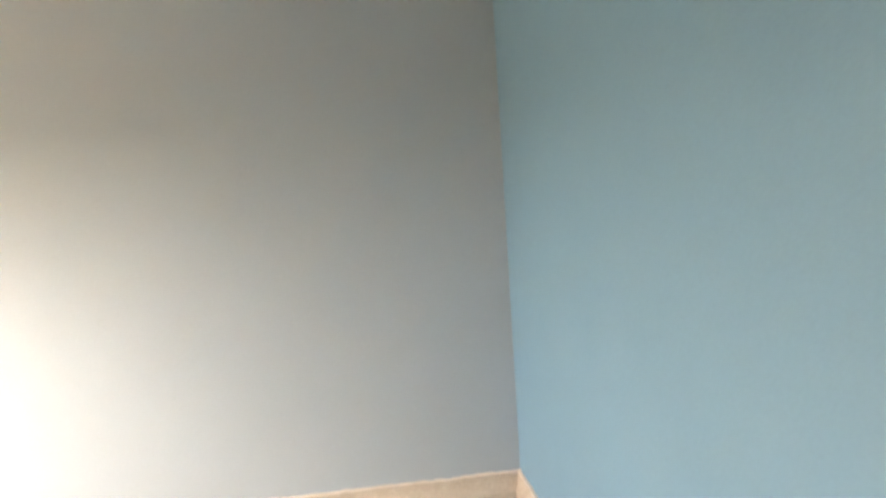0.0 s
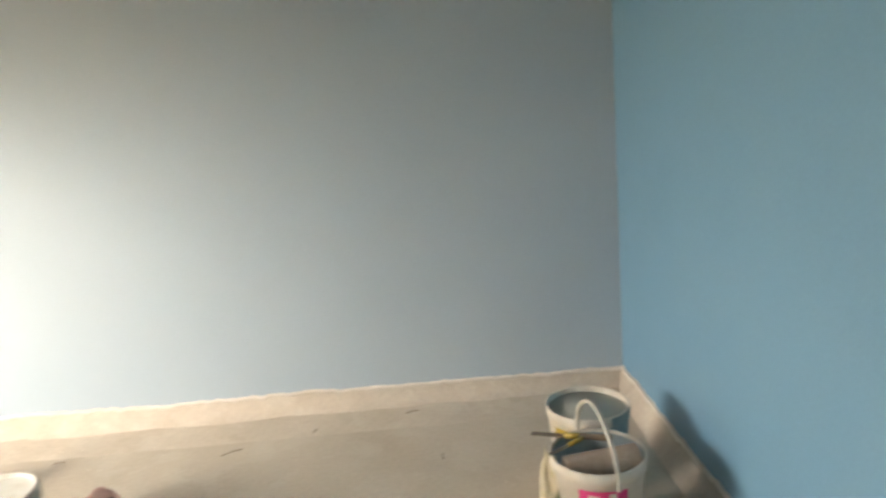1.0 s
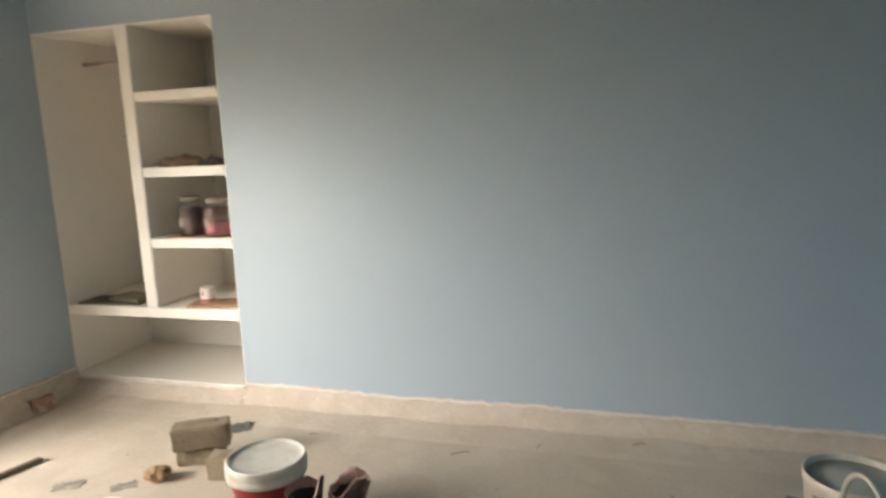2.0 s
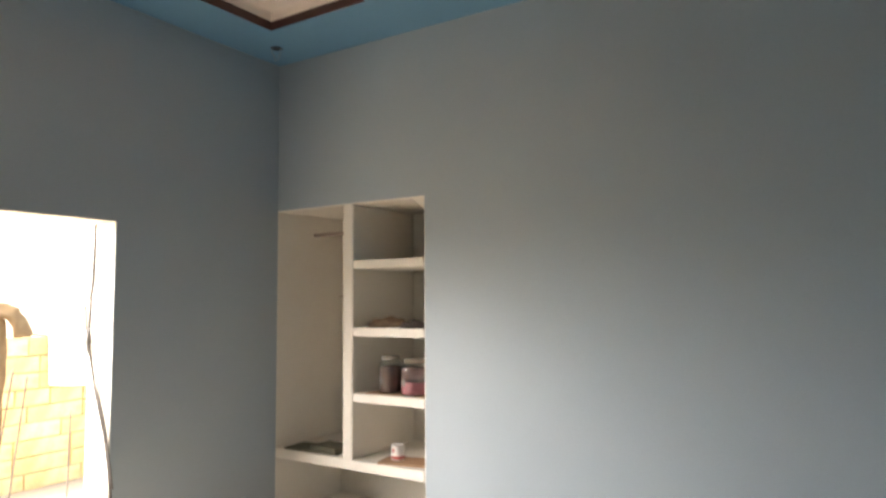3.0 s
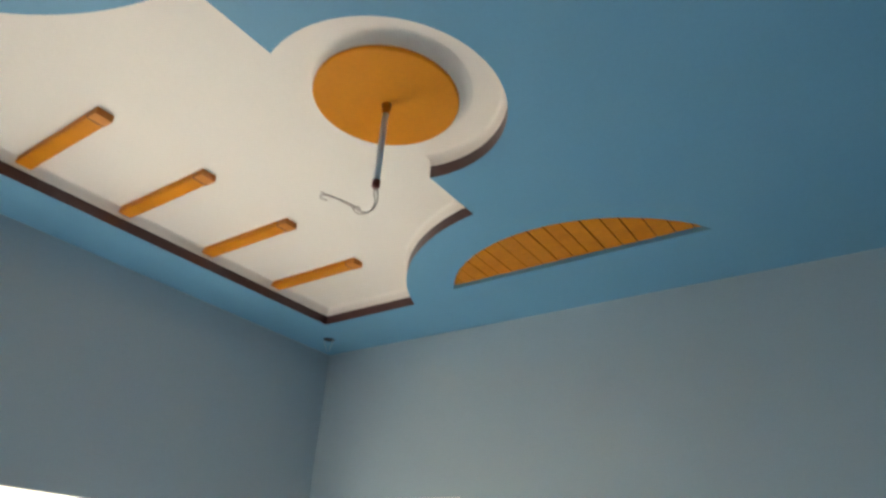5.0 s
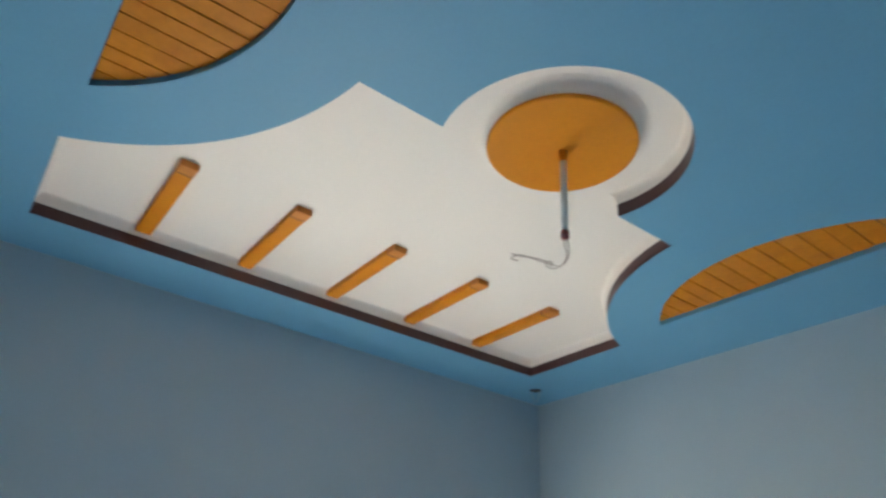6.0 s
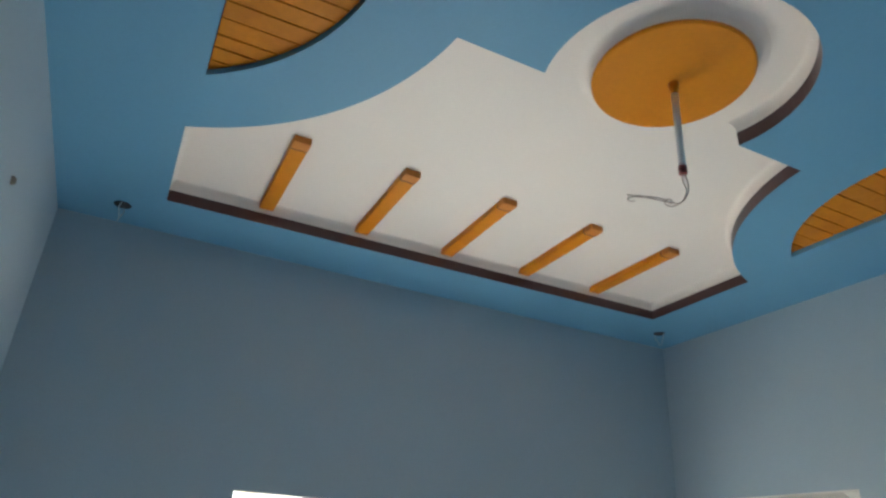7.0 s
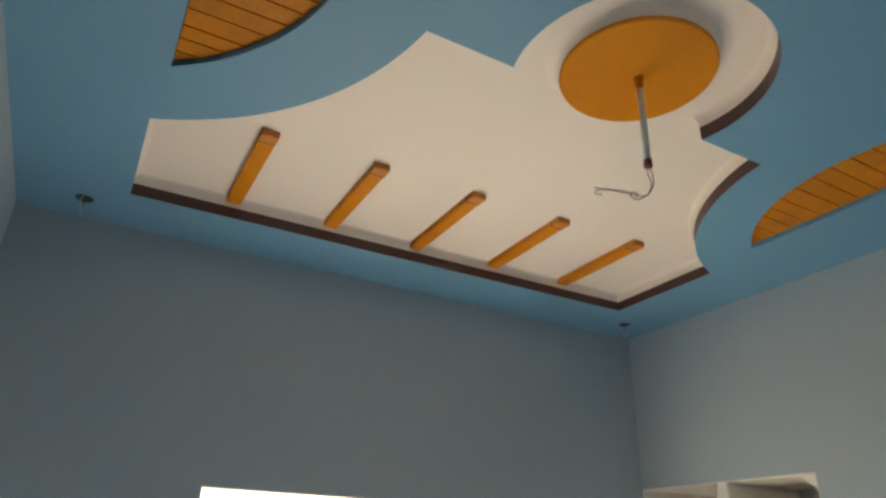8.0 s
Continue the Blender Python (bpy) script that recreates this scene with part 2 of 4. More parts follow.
def add_lathe(bm, profile, steps=40, centre=(0, 0)):
    rings = []
    for r, z in profile:
        if r < 1e-5:
            rings.append([bm.verts.new((centre[0], centre[1], z))])
        else:
            rings.append([bm.verts.new((centre[0] + r * math.cos(2 * math.pi * i / steps), centre[1] + r * math.sin(2 * math.pi * i / steps), z)) for i in range(steps)])
    for a, b in zip(rings, rings[1:]):
        for i in range(steps):
            j = (i + 1) % steps
            if len(a) == 1:
                bm.faces.new((a[0], b[i], b[j]))
            elif len(b) == 1:
                bm.faces.new((a[i], b[0], a[j]))
            else:
                bm.faces.new((a[i], b[i], b[j], a[j]))


def lathe(profile, steps=40):
    bm = bmesh.new()
    add_lathe(bm, profile, steps)
    return bm


def add_tube(bm, points, radius, sides=8, flat=1.0):
    """A round or flattened tube along points."""
    pts = [Vector(p) for p in points]
    rings = []
    side = None
    for i, p in enumerate(pts):
        d = (pts[min(i + 1, len(pts) - 1)] - pts[max(i - 1, 0)]).normalized()
        if side is None:
            side = d.orthogonal().normalized()
        side = (side - d * side.dot(d)).normalized()
        up = d.cross(side)
        rings.append([bm.verts.new(p + side * radius * math.cos(2 * math.pi * k / sides) + up * radius * flat * math.sin(2 * math.pi * k / sides)) for k in range(sides)])
    for a, b in zip(rings, rings[1:]):
        for k in range(sides):
            bm.faces.new((a[k], a[(k + 1) % sides], b[(k + 1) % sides], b[k]))
    bm.faces.new(rings[0])
    bm.faces.new(rings[-1])


def tube(points, radius, sides=8, flat=1.0):
    bm = bmesh.new()
    add_tube(bm, points, radius, sides, flat)
    return bm


def curve_through(points, steps=8):
    """Points of a smooth line through the given ones."""
    p = [Vector(q) for q in points]
    p = [2 * p[0] - p[1], *p, 2 * p[-1] - p[-2]]
    out = []
    for i in range(1, len(p) - 2):
        for k in range(steps):
            t = k / steps
            a, b, c, d = p[i - 1:i + 3]
            out.append(0.5 * ((2 * b) + (c - a) * t + (2 * a - 5 * b + 4 * c - d) * t * t + (3 * b - a - 3 * c + d) * t ** 3))
    out.append(p[-2])
    return out


def add_strip(bm, loop, z0, z1, closed=True):
    """The upright band that follows a flat line."""
    low = [bm.verts.new((x, y, z0)) for x, y in loop]
    high = [bm.verts.new((x, y, z1)) for x, y in loop]
    n = len(loop)
    for i in range(n if closed else n - 1):
        j = (i + 1) % n
        bm.faces.new((low[i], low[j], high[j], high[i]))


def add_sheet(bm, loops, z):
    """A flat sheet with the first line as outline and the others as holes."""
    edges = []
    for loop in loops:
        vs = [bm.verts.new((x, y, z)) for x, y in loop]
        edges += [bm.edges.new((vs[i], vs[(i + 1) % len(vs)])) for i in range(len(vs))]
    bmesh.ops.triangle_fill(bm, use_beauty=True, use_dissolve=False, edges=edges)


def offset_loop(loop, d):
    """The line moved outwards by d (anticlockwise lines)."""
    out = []
    n = len(loop)
    for i in range(n):
        a, b, c = Vector(loop[i - 1]), Vector(loop[i]), Vector(loop[(i + 1) % n])
        n1 = Vector(((b - a).y, -(b - a).x)).normalized()
        n2 = Vector(((c - b).y, -(c - b).x)).normalized()
        k = n1 + n2
        k = k / max(k.dot(n1), 0.4)
        out.append(tuple(b + k * d))
    return out


# ---- the room: wall faces at x = 0 and EAST, y = 0 and SOUTH ----
EAST, SOUTH, HEIGHT = 4.33, -3.752, 3.095
NICHE_R, NICHE_TOP, NICHE_DEEP = 1.187, 2.10, 0.655
DOOR_N, DOOR_S, DOOR_TOP, THICK = -1.137, -2.712, 1.925, 0.215
TOP = 3.30

bm = box(-30, -30, -0.25, 30, 30, -0.15)
for v in bm.verts:
    v.co.x *= 30
    v.co.y *= 30
structure("ground", bm, SAND, "pale sandy ground outside the house", "ground")

structure("floor", box(-THICK, SOUTH, -0.12, EAST, 0.0, 0.0), FLOOR, "dusty pale cement floor of an unfinished room", "floor")


def border_z(y):
    """Height of the mortar bed that rises towards the north wall."""
    return 0.0005 + 0.030 * max(0.0, 1 + y / 0.275) ** 1.3 if y > -0.275 else 0.0


bm = bmesh.new()
rows = []
for i in range(109):
    x = EAST * i / 108
    row = []
    for j in range(9):
        y = -0.275 * j / 8 + (0.010 * noise.noise((x * 3, 4, 0)) if j == 8 else 0)
        row.append(bm.verts.new((x, y, (border_z(-0.275 * j / 8 * 0.999) + 0.003 * noise.noise((x * 6, y * 9, 1))) if j < 8 else -0.006)))
    row.append(bm.verts.new((x, row[-1].co.y - 0.02, -0.02)))
    rows.append(row)
for a, b in zip(rows, rows[1:]):
    for k in range(9):
        bm.faces.new((a[k], b[k], b[k + 1], a[k + 1]))
structure("floor_border", bm, BORDER, "rougher mortar bed rising to the wall foot", "floor", True)

bm = bmesh.new()
add_box(bm, NICHE_R, 0, -0.12, EAST, 0.2, TOP)
add_box(bm, -THICK, 0, NICHE_TOP, NICHE_R, 0.2, TOP)
structure("wall_north", bm, WALL, "pale grey-blue painted wall with a shelf niche", "wall")

bm = bmesh.new()
add_box(bm, -THICK, DOOR_N, -0.12, 0, 0.0, TOP)
add_box(bm, -THICK, SOUTH - 0.2, -0.12, 0, DOOR_S, TOP)
add_box(bm, -THICK, DOOR_S, DOOR_TOP, 0, DOOR_N, TOP)
structure("wall_west", bm, WALL, "pale grey-blue painted wall with an open doorway", "wall")

structure("wall_east", box(EAST, SOUTH - 0.2, -0.12, EAST + 0.2, 0.2, TOP), BLUE, "saturated blue painted wall", "wall")
structure("wall_south", box(0, SOUTH - 0.2, -0.12, EAST, SOUTH, TOP), WALL, "pale grey-blue painted wall", "wall")
# Unseen slab added over the ceiling so that no sky light leaks in.
structure("roof", box(-THICK - 0.02, SOUTH - 0.3, TOP, EAST + 0.3, 0.9, TOP + 0.12), PLASTER, "unseen roof slab added to keep sky light out", "roof")

# white plaster lining of the doorway
bm = bmesh.new()
add_box(bm, -THICK - 0.004, DOOR_N - 0.006, 0.0, -0.004, DOOR_N + 0.0, DOOR_TOP - 0.0)
add_box(bm, -THICK - 0.004, DOOR_S, 0.0, -0.004, DOOR_S + 0.006, DOOR_TOP)
add_box(bm, -THICK - 0.004, DOOR_S + 0.006, DOOR_TOP - 0.006, -0.004, DOOR_N - 0.006, DOOR_TOP)
structure("door_1", bm, NICHE, "open doorway with white plastered reveals", "doorway")


def bare_band(name, start, end, inward, seed, label, height=0.098, rise=0.0):
    """The unpainted plaster at a wall's foot, with the paint's ragged edge above it."""
    a, b, n = Vector((*start, 0)), Vector((*end, 0)), Vector((*inward, 0))
    steps = int((b - a).length / 0.01)
    bm = bmesh.new()
    rows = []
    for i in range(steps + 1):
        p = a.lerp(b, i / steps)
        s = i * 0.01
        h = height + rise * (1 - i / steps) + 0.011 * noise.noise((s * 1.6, seed, 0)) + 0.008 * noise.noise((s * 7, seed, 3)) + 0.007 * noise.noise((s * 24, seed, 5))
        out = 0.028 + 0.010 * noise.noise((s * 2, seed, 8))
        d = out + 0.055 + 0.018 * noise.noise((s * 3, seed, 9)) + 0.008 * noise.noise((s * 13, seed, 2))
        ground = border_z(-d) if n.y < 0 else 0.0
        rows.append([bm.verts.new(q) for q in (p + n * d + Vector((0, 0, ground - 0.005)), p + n * (0.5 * d) + Vector((0, 0, ground + 0.020 + 0.005 * noise.noise((s * 4, seed, 1)))),
                                               p + n * 0.011 + Vector((0, 0, h - 0.022)), p + n * 0.006 + Vector((0, 0, h)), p - n * 0.003 + Vector((0, 0, h + 0.001)))])
    rows_at = [(r[2].co.copy(), r[3].co.copy()) for r in rows]
    for r, q in zip(rows, rows[1:]):
        for k in range(4):
            bm.faces.new((r[k], r[k + 1], q[k + 1], q[k]))
    band = structure(name, bm, PLASTER, label, "baseboard", smooth=True)
    bm = bmesh.new()
    lip = []
    for i, r in enumerate(rows_at):
        s = i * 0.01
        low, high = r[0] + 0.55 * (r[1] - r[0]) + Vector((0, 0, 0.012 * noise.noise((s * 9, seed, 4)))), r[1]
        lip.append([bm.verts.new(q) for q in (low + n * 0.0025, low + n * 0.0085, high + n * 0.0075 + Vector((0, 0, 0.003)), high - n * 0.004 + Vector((0, 0, 0.004)))])
    for r, q in zip(lip, lip[1:]):
        for k in range(3):
            bm.faces.new((r[k], r[k + 1], q[k + 1], q[k]))
    part("plaster_lip", bm, LIP, band, "paler broken plaster edge", True)


bare_band("baseboard_north", (NICHE_R, 0), (EAST, 0), (0, -1), 1, "ragged bare plaster band at the wall foot", rise=0.020)
bare_band("baseboard_west", (0, 0), (0, DOOR_N), (1, 0), 2, "ragged bare plaster band at the wall foot", 0.175, rise=-0.035)
bare_band("baseboard_east", (EAST, 0), (EAST, SOUTH), (-1, 0), 3, "ragged bare plaster band at the wall foot")

bare_band("baseboard_niche", (0.0, -0.012), (NICHE_R, -0.012), (0, -1), 6, "mortar fillet at the foot of the niche", 0.094)

# ---- ceiling ----
FAN = (2.072, -1.893)
LENS_C, LENS_R, SWEEP_R = (2.124, -0.087), 0.813, 1.072
LENS_C2, LENS_R2, SWEEP_R2 = (2.07, -3.765), 0.857, 1.152
RECESS_W, RECESS_WS = 0.406, 0.365  # the west side at its north and south ends


def west_side(y):
    return RECESS_W + (RECESS_WS - RECESS_W) * (y + 0.460) / (-3.297 + 0.460)


def arc(c, r, a0, a1, n):
    return [(c[0] + r * math.cos(radians(a0 + (a1 - a0) * i / n)), c[1] + r * math.sin(radians(a0 + (a1 - a0) * i / n))) for i in range(n + 1)]


def sweep(c, r, y0, xk, n=28):
    """The concave edge between the straight side at y0 and the point at xk."""
    way = 1 if y0 > c[1] else -1
    a0 = math.degrees(math.atan2(y0 - c[1], -math.sqrt(r * r - (y0 - c[1]) ** 2))) % 360
    a1 = math.degrees(math.atan2(way * math.sqrt(r * r - (xk - c[0]) ** 2), xk - c[0])) % 360
    return arc(c, r, a0, a1, n)


def recess_outline():
    """Anticlockwise, from the south-west corner."""
    upper = [(RECESS_W, -0.460)] + sweep(LENS_C, SWEEP_R, -0.460, 1.965)
    lower = [(RECESS_WS, -3.297)] + sweep(LENS_C2, SWEEP_R2, -3.297, 1.938)
    ring = arc(FAN, 0.432, -math.degrees(math.acos((1.938 - FAN[0]) / 0.432)), math.degrees(math.acos((1.965 - FAN[0]) / 0.432)), 48)
    return lower + ring + upper[::-1]


def lens_outline(c, r, chord):
    """A segment of a circle between its chord and its arc, anticlockwise."""
    half = math.degrees(math.acos(abs(chord - c[1]) / r))
    mid = 270 if chord < c[1] else 90
    return arc(c, r, mid - half, mid + half, 36)


RECESS = recess_outline()
LENS_A, LENS_B = lens_outline(LENS_C, LENS_R, -0.530), lens_outline(LENS_C2, LENS_R2, -3.271)
FASCIA, WHITE_Z = HEIGHT + 0.056, HEIGHT + 0.105
bm = bmesh.new()
RIM_A, RIM_B = offset_loop(LENS_A, 0.003), offset_loop(LENS_B, 0.003)
add_sheet(bm, [[(0, SOUTH), (EAST, SOUTH), (EAST, 0), (0, 0)], RECESS, RIM_A, RIM_B], HEIGHT)
for loop in (RIM_A, RIM_B):
    add_strip(bm, loop, HEIGHT, HEIGHT + 0.036)
structure("ceiling", bm, CEIL, "blue painted plaster false ceiling with shaped recesses", "ceiling")

bm = bmesh.new()
cove = [[bm.verts.new((x, y, FASCIA + (WHITE_Z - FASCIA) * math.sin(radians(a)))) for x, y in offset_loop(RECESS, -0.024 * (1 - math.cos(radians(a))))] for a in (0, 15, 30, 45, 60, 75, 90)]
for low, high in zip(cove, cove[1:]):
    for i in range(len(low)):
        j = (i + 1) % len(low)
        bm.faces.new((low[i], low[j], high[j], high[i]))
add_sheet(bm, [offset_loop(RECESS, -0.024)], WHITE_Z)
structure("ceiling_recess", bm, WHITE, "white recessed ceiling panel with curved outline", "ceiling")

bm = bmesh.new()
add_strip(bm, RECESS, HEIGHT, FASCIA)
structure("trim", bm, BROWN, "dark brown painted edge of the ceiling recess", "trim")


def clip_polygon(poly, side, at, keep_less):
    """Cuts a flat polygon by the line side . p = at."""
    out = []
    for i, p in enumerate(poly):
        q = poly[(i + 1) % len(poly)]
        dp, dq = side[0] * p[0] + side[1] * p[1] - at, side[0] * q[0] + side[1] * q[1] - at
        if keep_less:
            dp, dq = -dp, -dq
        if dp >= 0:
            out.append(p)
        if dp * dq < 0:
            t = dp / (dp - dq)
            out.append((p[0] + (q[0] - p[0]) * t, p[1] + (q[1] - p[1]) * t))
    return out


def lens_boards(name, loop, angle, width, seed):
    """Boards side by side, each with its own level, inside a lens-shaped recess."""
    rnd = random.Random(seed)
    side = (math.cos(radians(angle)), math.sin(radians(angle)))
    spots = [side[0] * x + side[1] * y for x, y in loop]
    bm = bmesh.new()
    at = min(spots) - 0.01
    while at < max(spots):
        w = width * rnd.uniform(0.85, 1.15)
        poly = clip_polygon(clip_polygon(loop, side, at + 0.003, False), side, at + w - 0.003, True)
        if len(poly) > 2:
            z = HEIGHT + 0.022 + rnd.uniform(-0.001, 0.001)
            low = [bm.verts.new((x, y, z)) for x, y in poly]
            high = [bm.verts.new((x, y, z + 0.010)) for x, y in poly]
            bm.faces.new(low)
            for i in range(len(poly)):
                j = (i + 1) % len(poly)
                bm.faces.new((low[i], low[j], high[j], high[i]))
        at += w
    structure(name, bm, PLANK, "orange stained boards set in a lens-shaped ceiling recess", "ceiling")
    bm = bmesh.new()
    add_sheet(bm, [offset_loop(loop, 0.003)], HEIGHT + 0.0335)
    structure(name + "_backing", bm, BROWN, "dark gaps behind the ceiling boards", "ceiling")


lens_boards("ceiling_boards_north", LENS_A, 0.5, 0.080, 3)
lens_boards("ceiling_boards_south", LENS_B, 0, 0.072, 4)


def ceiling_slat():
    """An orange batten under the white panel with a chamfered tip; origin at the wall end."""
    bm = bmesh.new()
    w, h, n = 0.035, 0.032, 0.654
    outline = [(0.0, -w), (n, -w), (n, w), (0.0, w)]
    low = [bm.verts.new((x, y, 0.0)) for x, y in outline]
    high = [bm.verts.new((x, y, h)) for x, y in outline]
    bm.faces.new(low)
    bm.faces.new(high)
    for i in range(4):
        bm.faces.new((low[i], low[(i + 1) % 4], high[(i + 1) % 4], high[i]))
    bmesh.ops.bevel(bm, geom=[e for e in bm.edges if all(v.co.z < 0.001 for v in e.verts)], offset=0.004, segments=2, affect="EDGES")
    ob = new("ceiling_slat", mesh_of("ceiling_slat", bm, ORANGE))
    part("groove", box(n - 0.062, -w - 0.0006, -0.0006, n - 0.057, w + 0.0006, h - 0.001), BROWN, ob, "thin dark groove near the tip")
    part("tip", box(n - 0.057, -w - 0.001, -0.001, n + 0.002, w + 0.001, h - 0.001, bevel=0.002), TIP, ob, "browner squared tip")
    return tagged(ob, "orange painted batten fixed under the white ceiling panel", "ceiling slat", "battens of the ceiling recess")


slat = ceiling_slat()
slat.matrix_world = pose(west_side(-0.904) + 0.004, -0.904, WHITE_Z - 0.031)
for i in range(1, 5):
    y = -0.904 - 0.4880 * i
    copy_thing(slat, pose(west_side(y) + 0.004, y, WHITE_Z - 0.031))

# the drum round the fan point and its down rod
drum = thing("ceiling_medallion", FAN[0] - 0.004, FAN[1] + 0.006, WHITE_Z, "round ceiling medallion with an orange disc", "medallion")
part("drum", lathe([(0.2585, -0.044), (0.262, -0.030), (0.268, -0.016), (0.277, -0.007), (0.290, -0.002), (0.312, 0.0006)], 72), WHITE, drum, "white coved side", True)
part("disc", lathe([(0.0, -0.056), (0.256, -0.056), (0.2615, -0.051), (0.2615, -0.042), (0.0, -0.042)], 72), ORANGE, drum, "glossy orange disc")

rod = thing("fan_rod", FAN[0] - 0.012, FAN[1] + 0.02, WHITE_Z - 0.057, "grey steel ceiling fan rod with loose wires", "fan rod")
bm = tube([(0, 0, 0), (-0.004, 0.002, -0.15), (-0.010, 0.006, -0.322)], 0.0112, 16)
part("pipe", bm, RODMET, rod, "", True)
part("collar", lathe([(0.0, 0.0), (0.017, 0.0), (0.0165, -0.012), (0.0135, -0.030), (0.0125, -0.042), (0.0, -0.042)], 24), ORANGE, rod, "orange-painted rod collar", True)
bm = lathe([(0.0, 0.0), (0.0132, 0.0), (0.0136, -0.026), (0.010, -0.030), (0.0, -0.030)], 20)
bmesh.ops.translate(bm, verts=bm.verts, vec=(-0.010, 0.006, -0.318))
part("end_sleeve", bm, REDCAP, rod, "red-brown end sleeve", True)
wire_a = curve_through([(-0.008, 0.008, -0.345), (-0.004, 0.014, -0.375), (-0.007, 0.016, -0.405), (-0.014, 0.006, -0.432), (-0.024, -0.012, -0.452), (-0.034, -0.034, -0.462), (-0.040, -0.052, -0.456), (-0.038, -0.050, -0.442),
                        (-0.033, -0.034, -0.440), (-0.034, -0.036, -0.452), (-0.042, -0.056, -0.440), (-0.055, -0.095, -0.437), (-0.068, -0.135, -0.442), (-0.076, -0.168, -0.440)])
part("wire", tube(wire_a, 0.0020, 6), WIRE, rod, "twisted grey wire", True)
wire_b = curve_through([(-0.012, 0.004, -0.345), (-0.013, 0.004, -0.372), (-0.009, 0.010, -0.400), (-0.016, 0.008, -0.425), (-0.025, -0.006, -0.446), (-0.038, -0.040, -0.446), (-0.053, -0.090, -0.443), (-0.066, -0.130, -0.437),
                        (-0.073, -0.150, -0.444), (-0.077, -0.166, -0.454), (-0.076, -0.160, -0.461), (-0.072, -0.142, -0.458)])
part("wire", tube(wire_b, 0.0018, 6), WIRE, rod, "twisted grey wire", True)


def lamp_hole(x, y, turn, seed):
    """A round cut-out for a spotlight, its inner shade painted on a disc, with wire ends hanging from it."""
    rnd = random.Random(seed)
    ob = thing("spotlight_hole", x, y, HEIGHT, "dark round spotlight cut-out with hanging wire ends", "spotlight hole", turn, "spotlight holes of the ceiling")
    # The ceiling is uncut here: a flat dark disc gives the hole's shade.
    part("hole", lathe([(0.0, -0.002), (0.036, -0.002), (0.039, 0.0005), (0.0, 0.0005)], 28), HOLESHADE, ob, "dark disc painted as the shade inside the opening")
    for k in range(2):
        s = -0.030 + 0.060 * k
        pts = curve_through([(s, 0, 0), (s * 0.95, rnd.uniform(-0.008, 0.008), -0.025), (s * 0.6 + rnd.uniform(-0.005, 0.005), 0.0, -0.055), (s * 0.25, rnd.uniform(-0.006, 0.006), -0.082)])
        part("wire", tube(pts, 0.0028, 5), WALL, ob, "pale thin wire", True)


lamp_hole(0.228, -0.246, 20, 1)
lamp_hole(0.204, -3.475, -10, 2)

# small plug in the south wall
plug = thing("wall_plug", 1.037, SOUTH, 2.70, "small grey plug in the painted wall", "wall plug")
bm = lathe([(0.0, 0.012), (0.010, 0.012), (0.014, 0.006), (0.015, 0.0), (0.0, 0.0)], 20)
bmesh.ops.rotate(bm, verts=bm.verts, matrix=Matrix.Rotation(radians(-90), 3, "X"))
part("plug_body", bm, SCRAP, plug, "", True)

# ---- built-in shelves ----
shelves = thing("built_in_shelf", 0, 0, 0, "cream white built-in shelves in a wall niche", "shelf")
D = NICHE_DEEP
part("back_panel", box(-0.03, D, -0.1, NICHE_R + 0.03, D + 0.05, NICHE_TOP + 0.05), NICHE, shelves)
part("side_panel", box(-0.035, 0.0, -0.1, 0.0, D, NICHE_TOP), NICHE, shelves)
part("side_panel", box(NICHE_R, 0.2, -0.1, NICHE_R + 0.03, D, NICHE_TOP), NICHE, shelves)
part("top_panel", box(0.0, 0.2, NICHE_TOP, NICHE_R, D, NICHE_TOP + 0.05), NICHE, shelves)
part("inner_lining", box(NICHE_R - 0.005, 0.002, 0.1, NICHE_R - 0.0005, 0.2, NICHE_TOP - 0.008), NICHE, shelves)
part("inner_lining", box(0.0, 0.002, NICHE_TOP - 0.008, NICHE_R - 0.0005, 0.2, NICHE_TOP - 0.001), NICHE, shelves)
part("base", box(0.0, -0.012, -0.1, NICHE_R - 0.006, D, 0.105, bevel=0.006), NICHE, shelves)
part("shelf", box(0.0, 0.0, 0.475, NICHE_R - 0.006, D, 0.535, bevel=0.005), NICHE, shelves)
part("divider", box(0.574, 0.0, 0.536, 0.652, D, NICHE_TOP - 0.009, bevel=0.005), NICHE, shelves)
for z in (0.935, 1.331, 1.742):
    part("shelf", box(0.653, 0.001, z - 0.052, NICHE_R - 0.006, D, z, bevel=0.005), NICHE, shelves)
bm = bmesh.new()
vs = [bm.verts.new(p) for p in ((NICHE_R - 0.09, 0.012, NICHE_TOP - 0.009), (NICHE_R - 0.006, 0.012, NICHE_TOP - 0.009), (NICHE_R - 0.006, 0.012, NICHE_TOP - 0.085),
                                (NICHE_R - 0.09, 0.16, NICHE_TOP - 0.009), (NICHE_R - 0.006, 0.16, NICHE_TOP - 0.009), (NICHE_R - 0.006, 0.16, NICHE_TOP - 0.085))]
for f in ((0, 1, 2), (3, 5, 4), (0, 2, 5, 3), (0, 3, 4, 1), (1, 4, 5, 2)):
    bm.faces.new([vs[i] for i in f])
part("corner_fillet", bm, NICHE, shelves, "plaster fillet in the upper corner")
part("hanging_rod", tube([(0.0, 0.357, 1.962), (0.574, 0.357, 1.962)], 0.0115, 14), WIRE, shelves, "grey steel clothes rod", True)


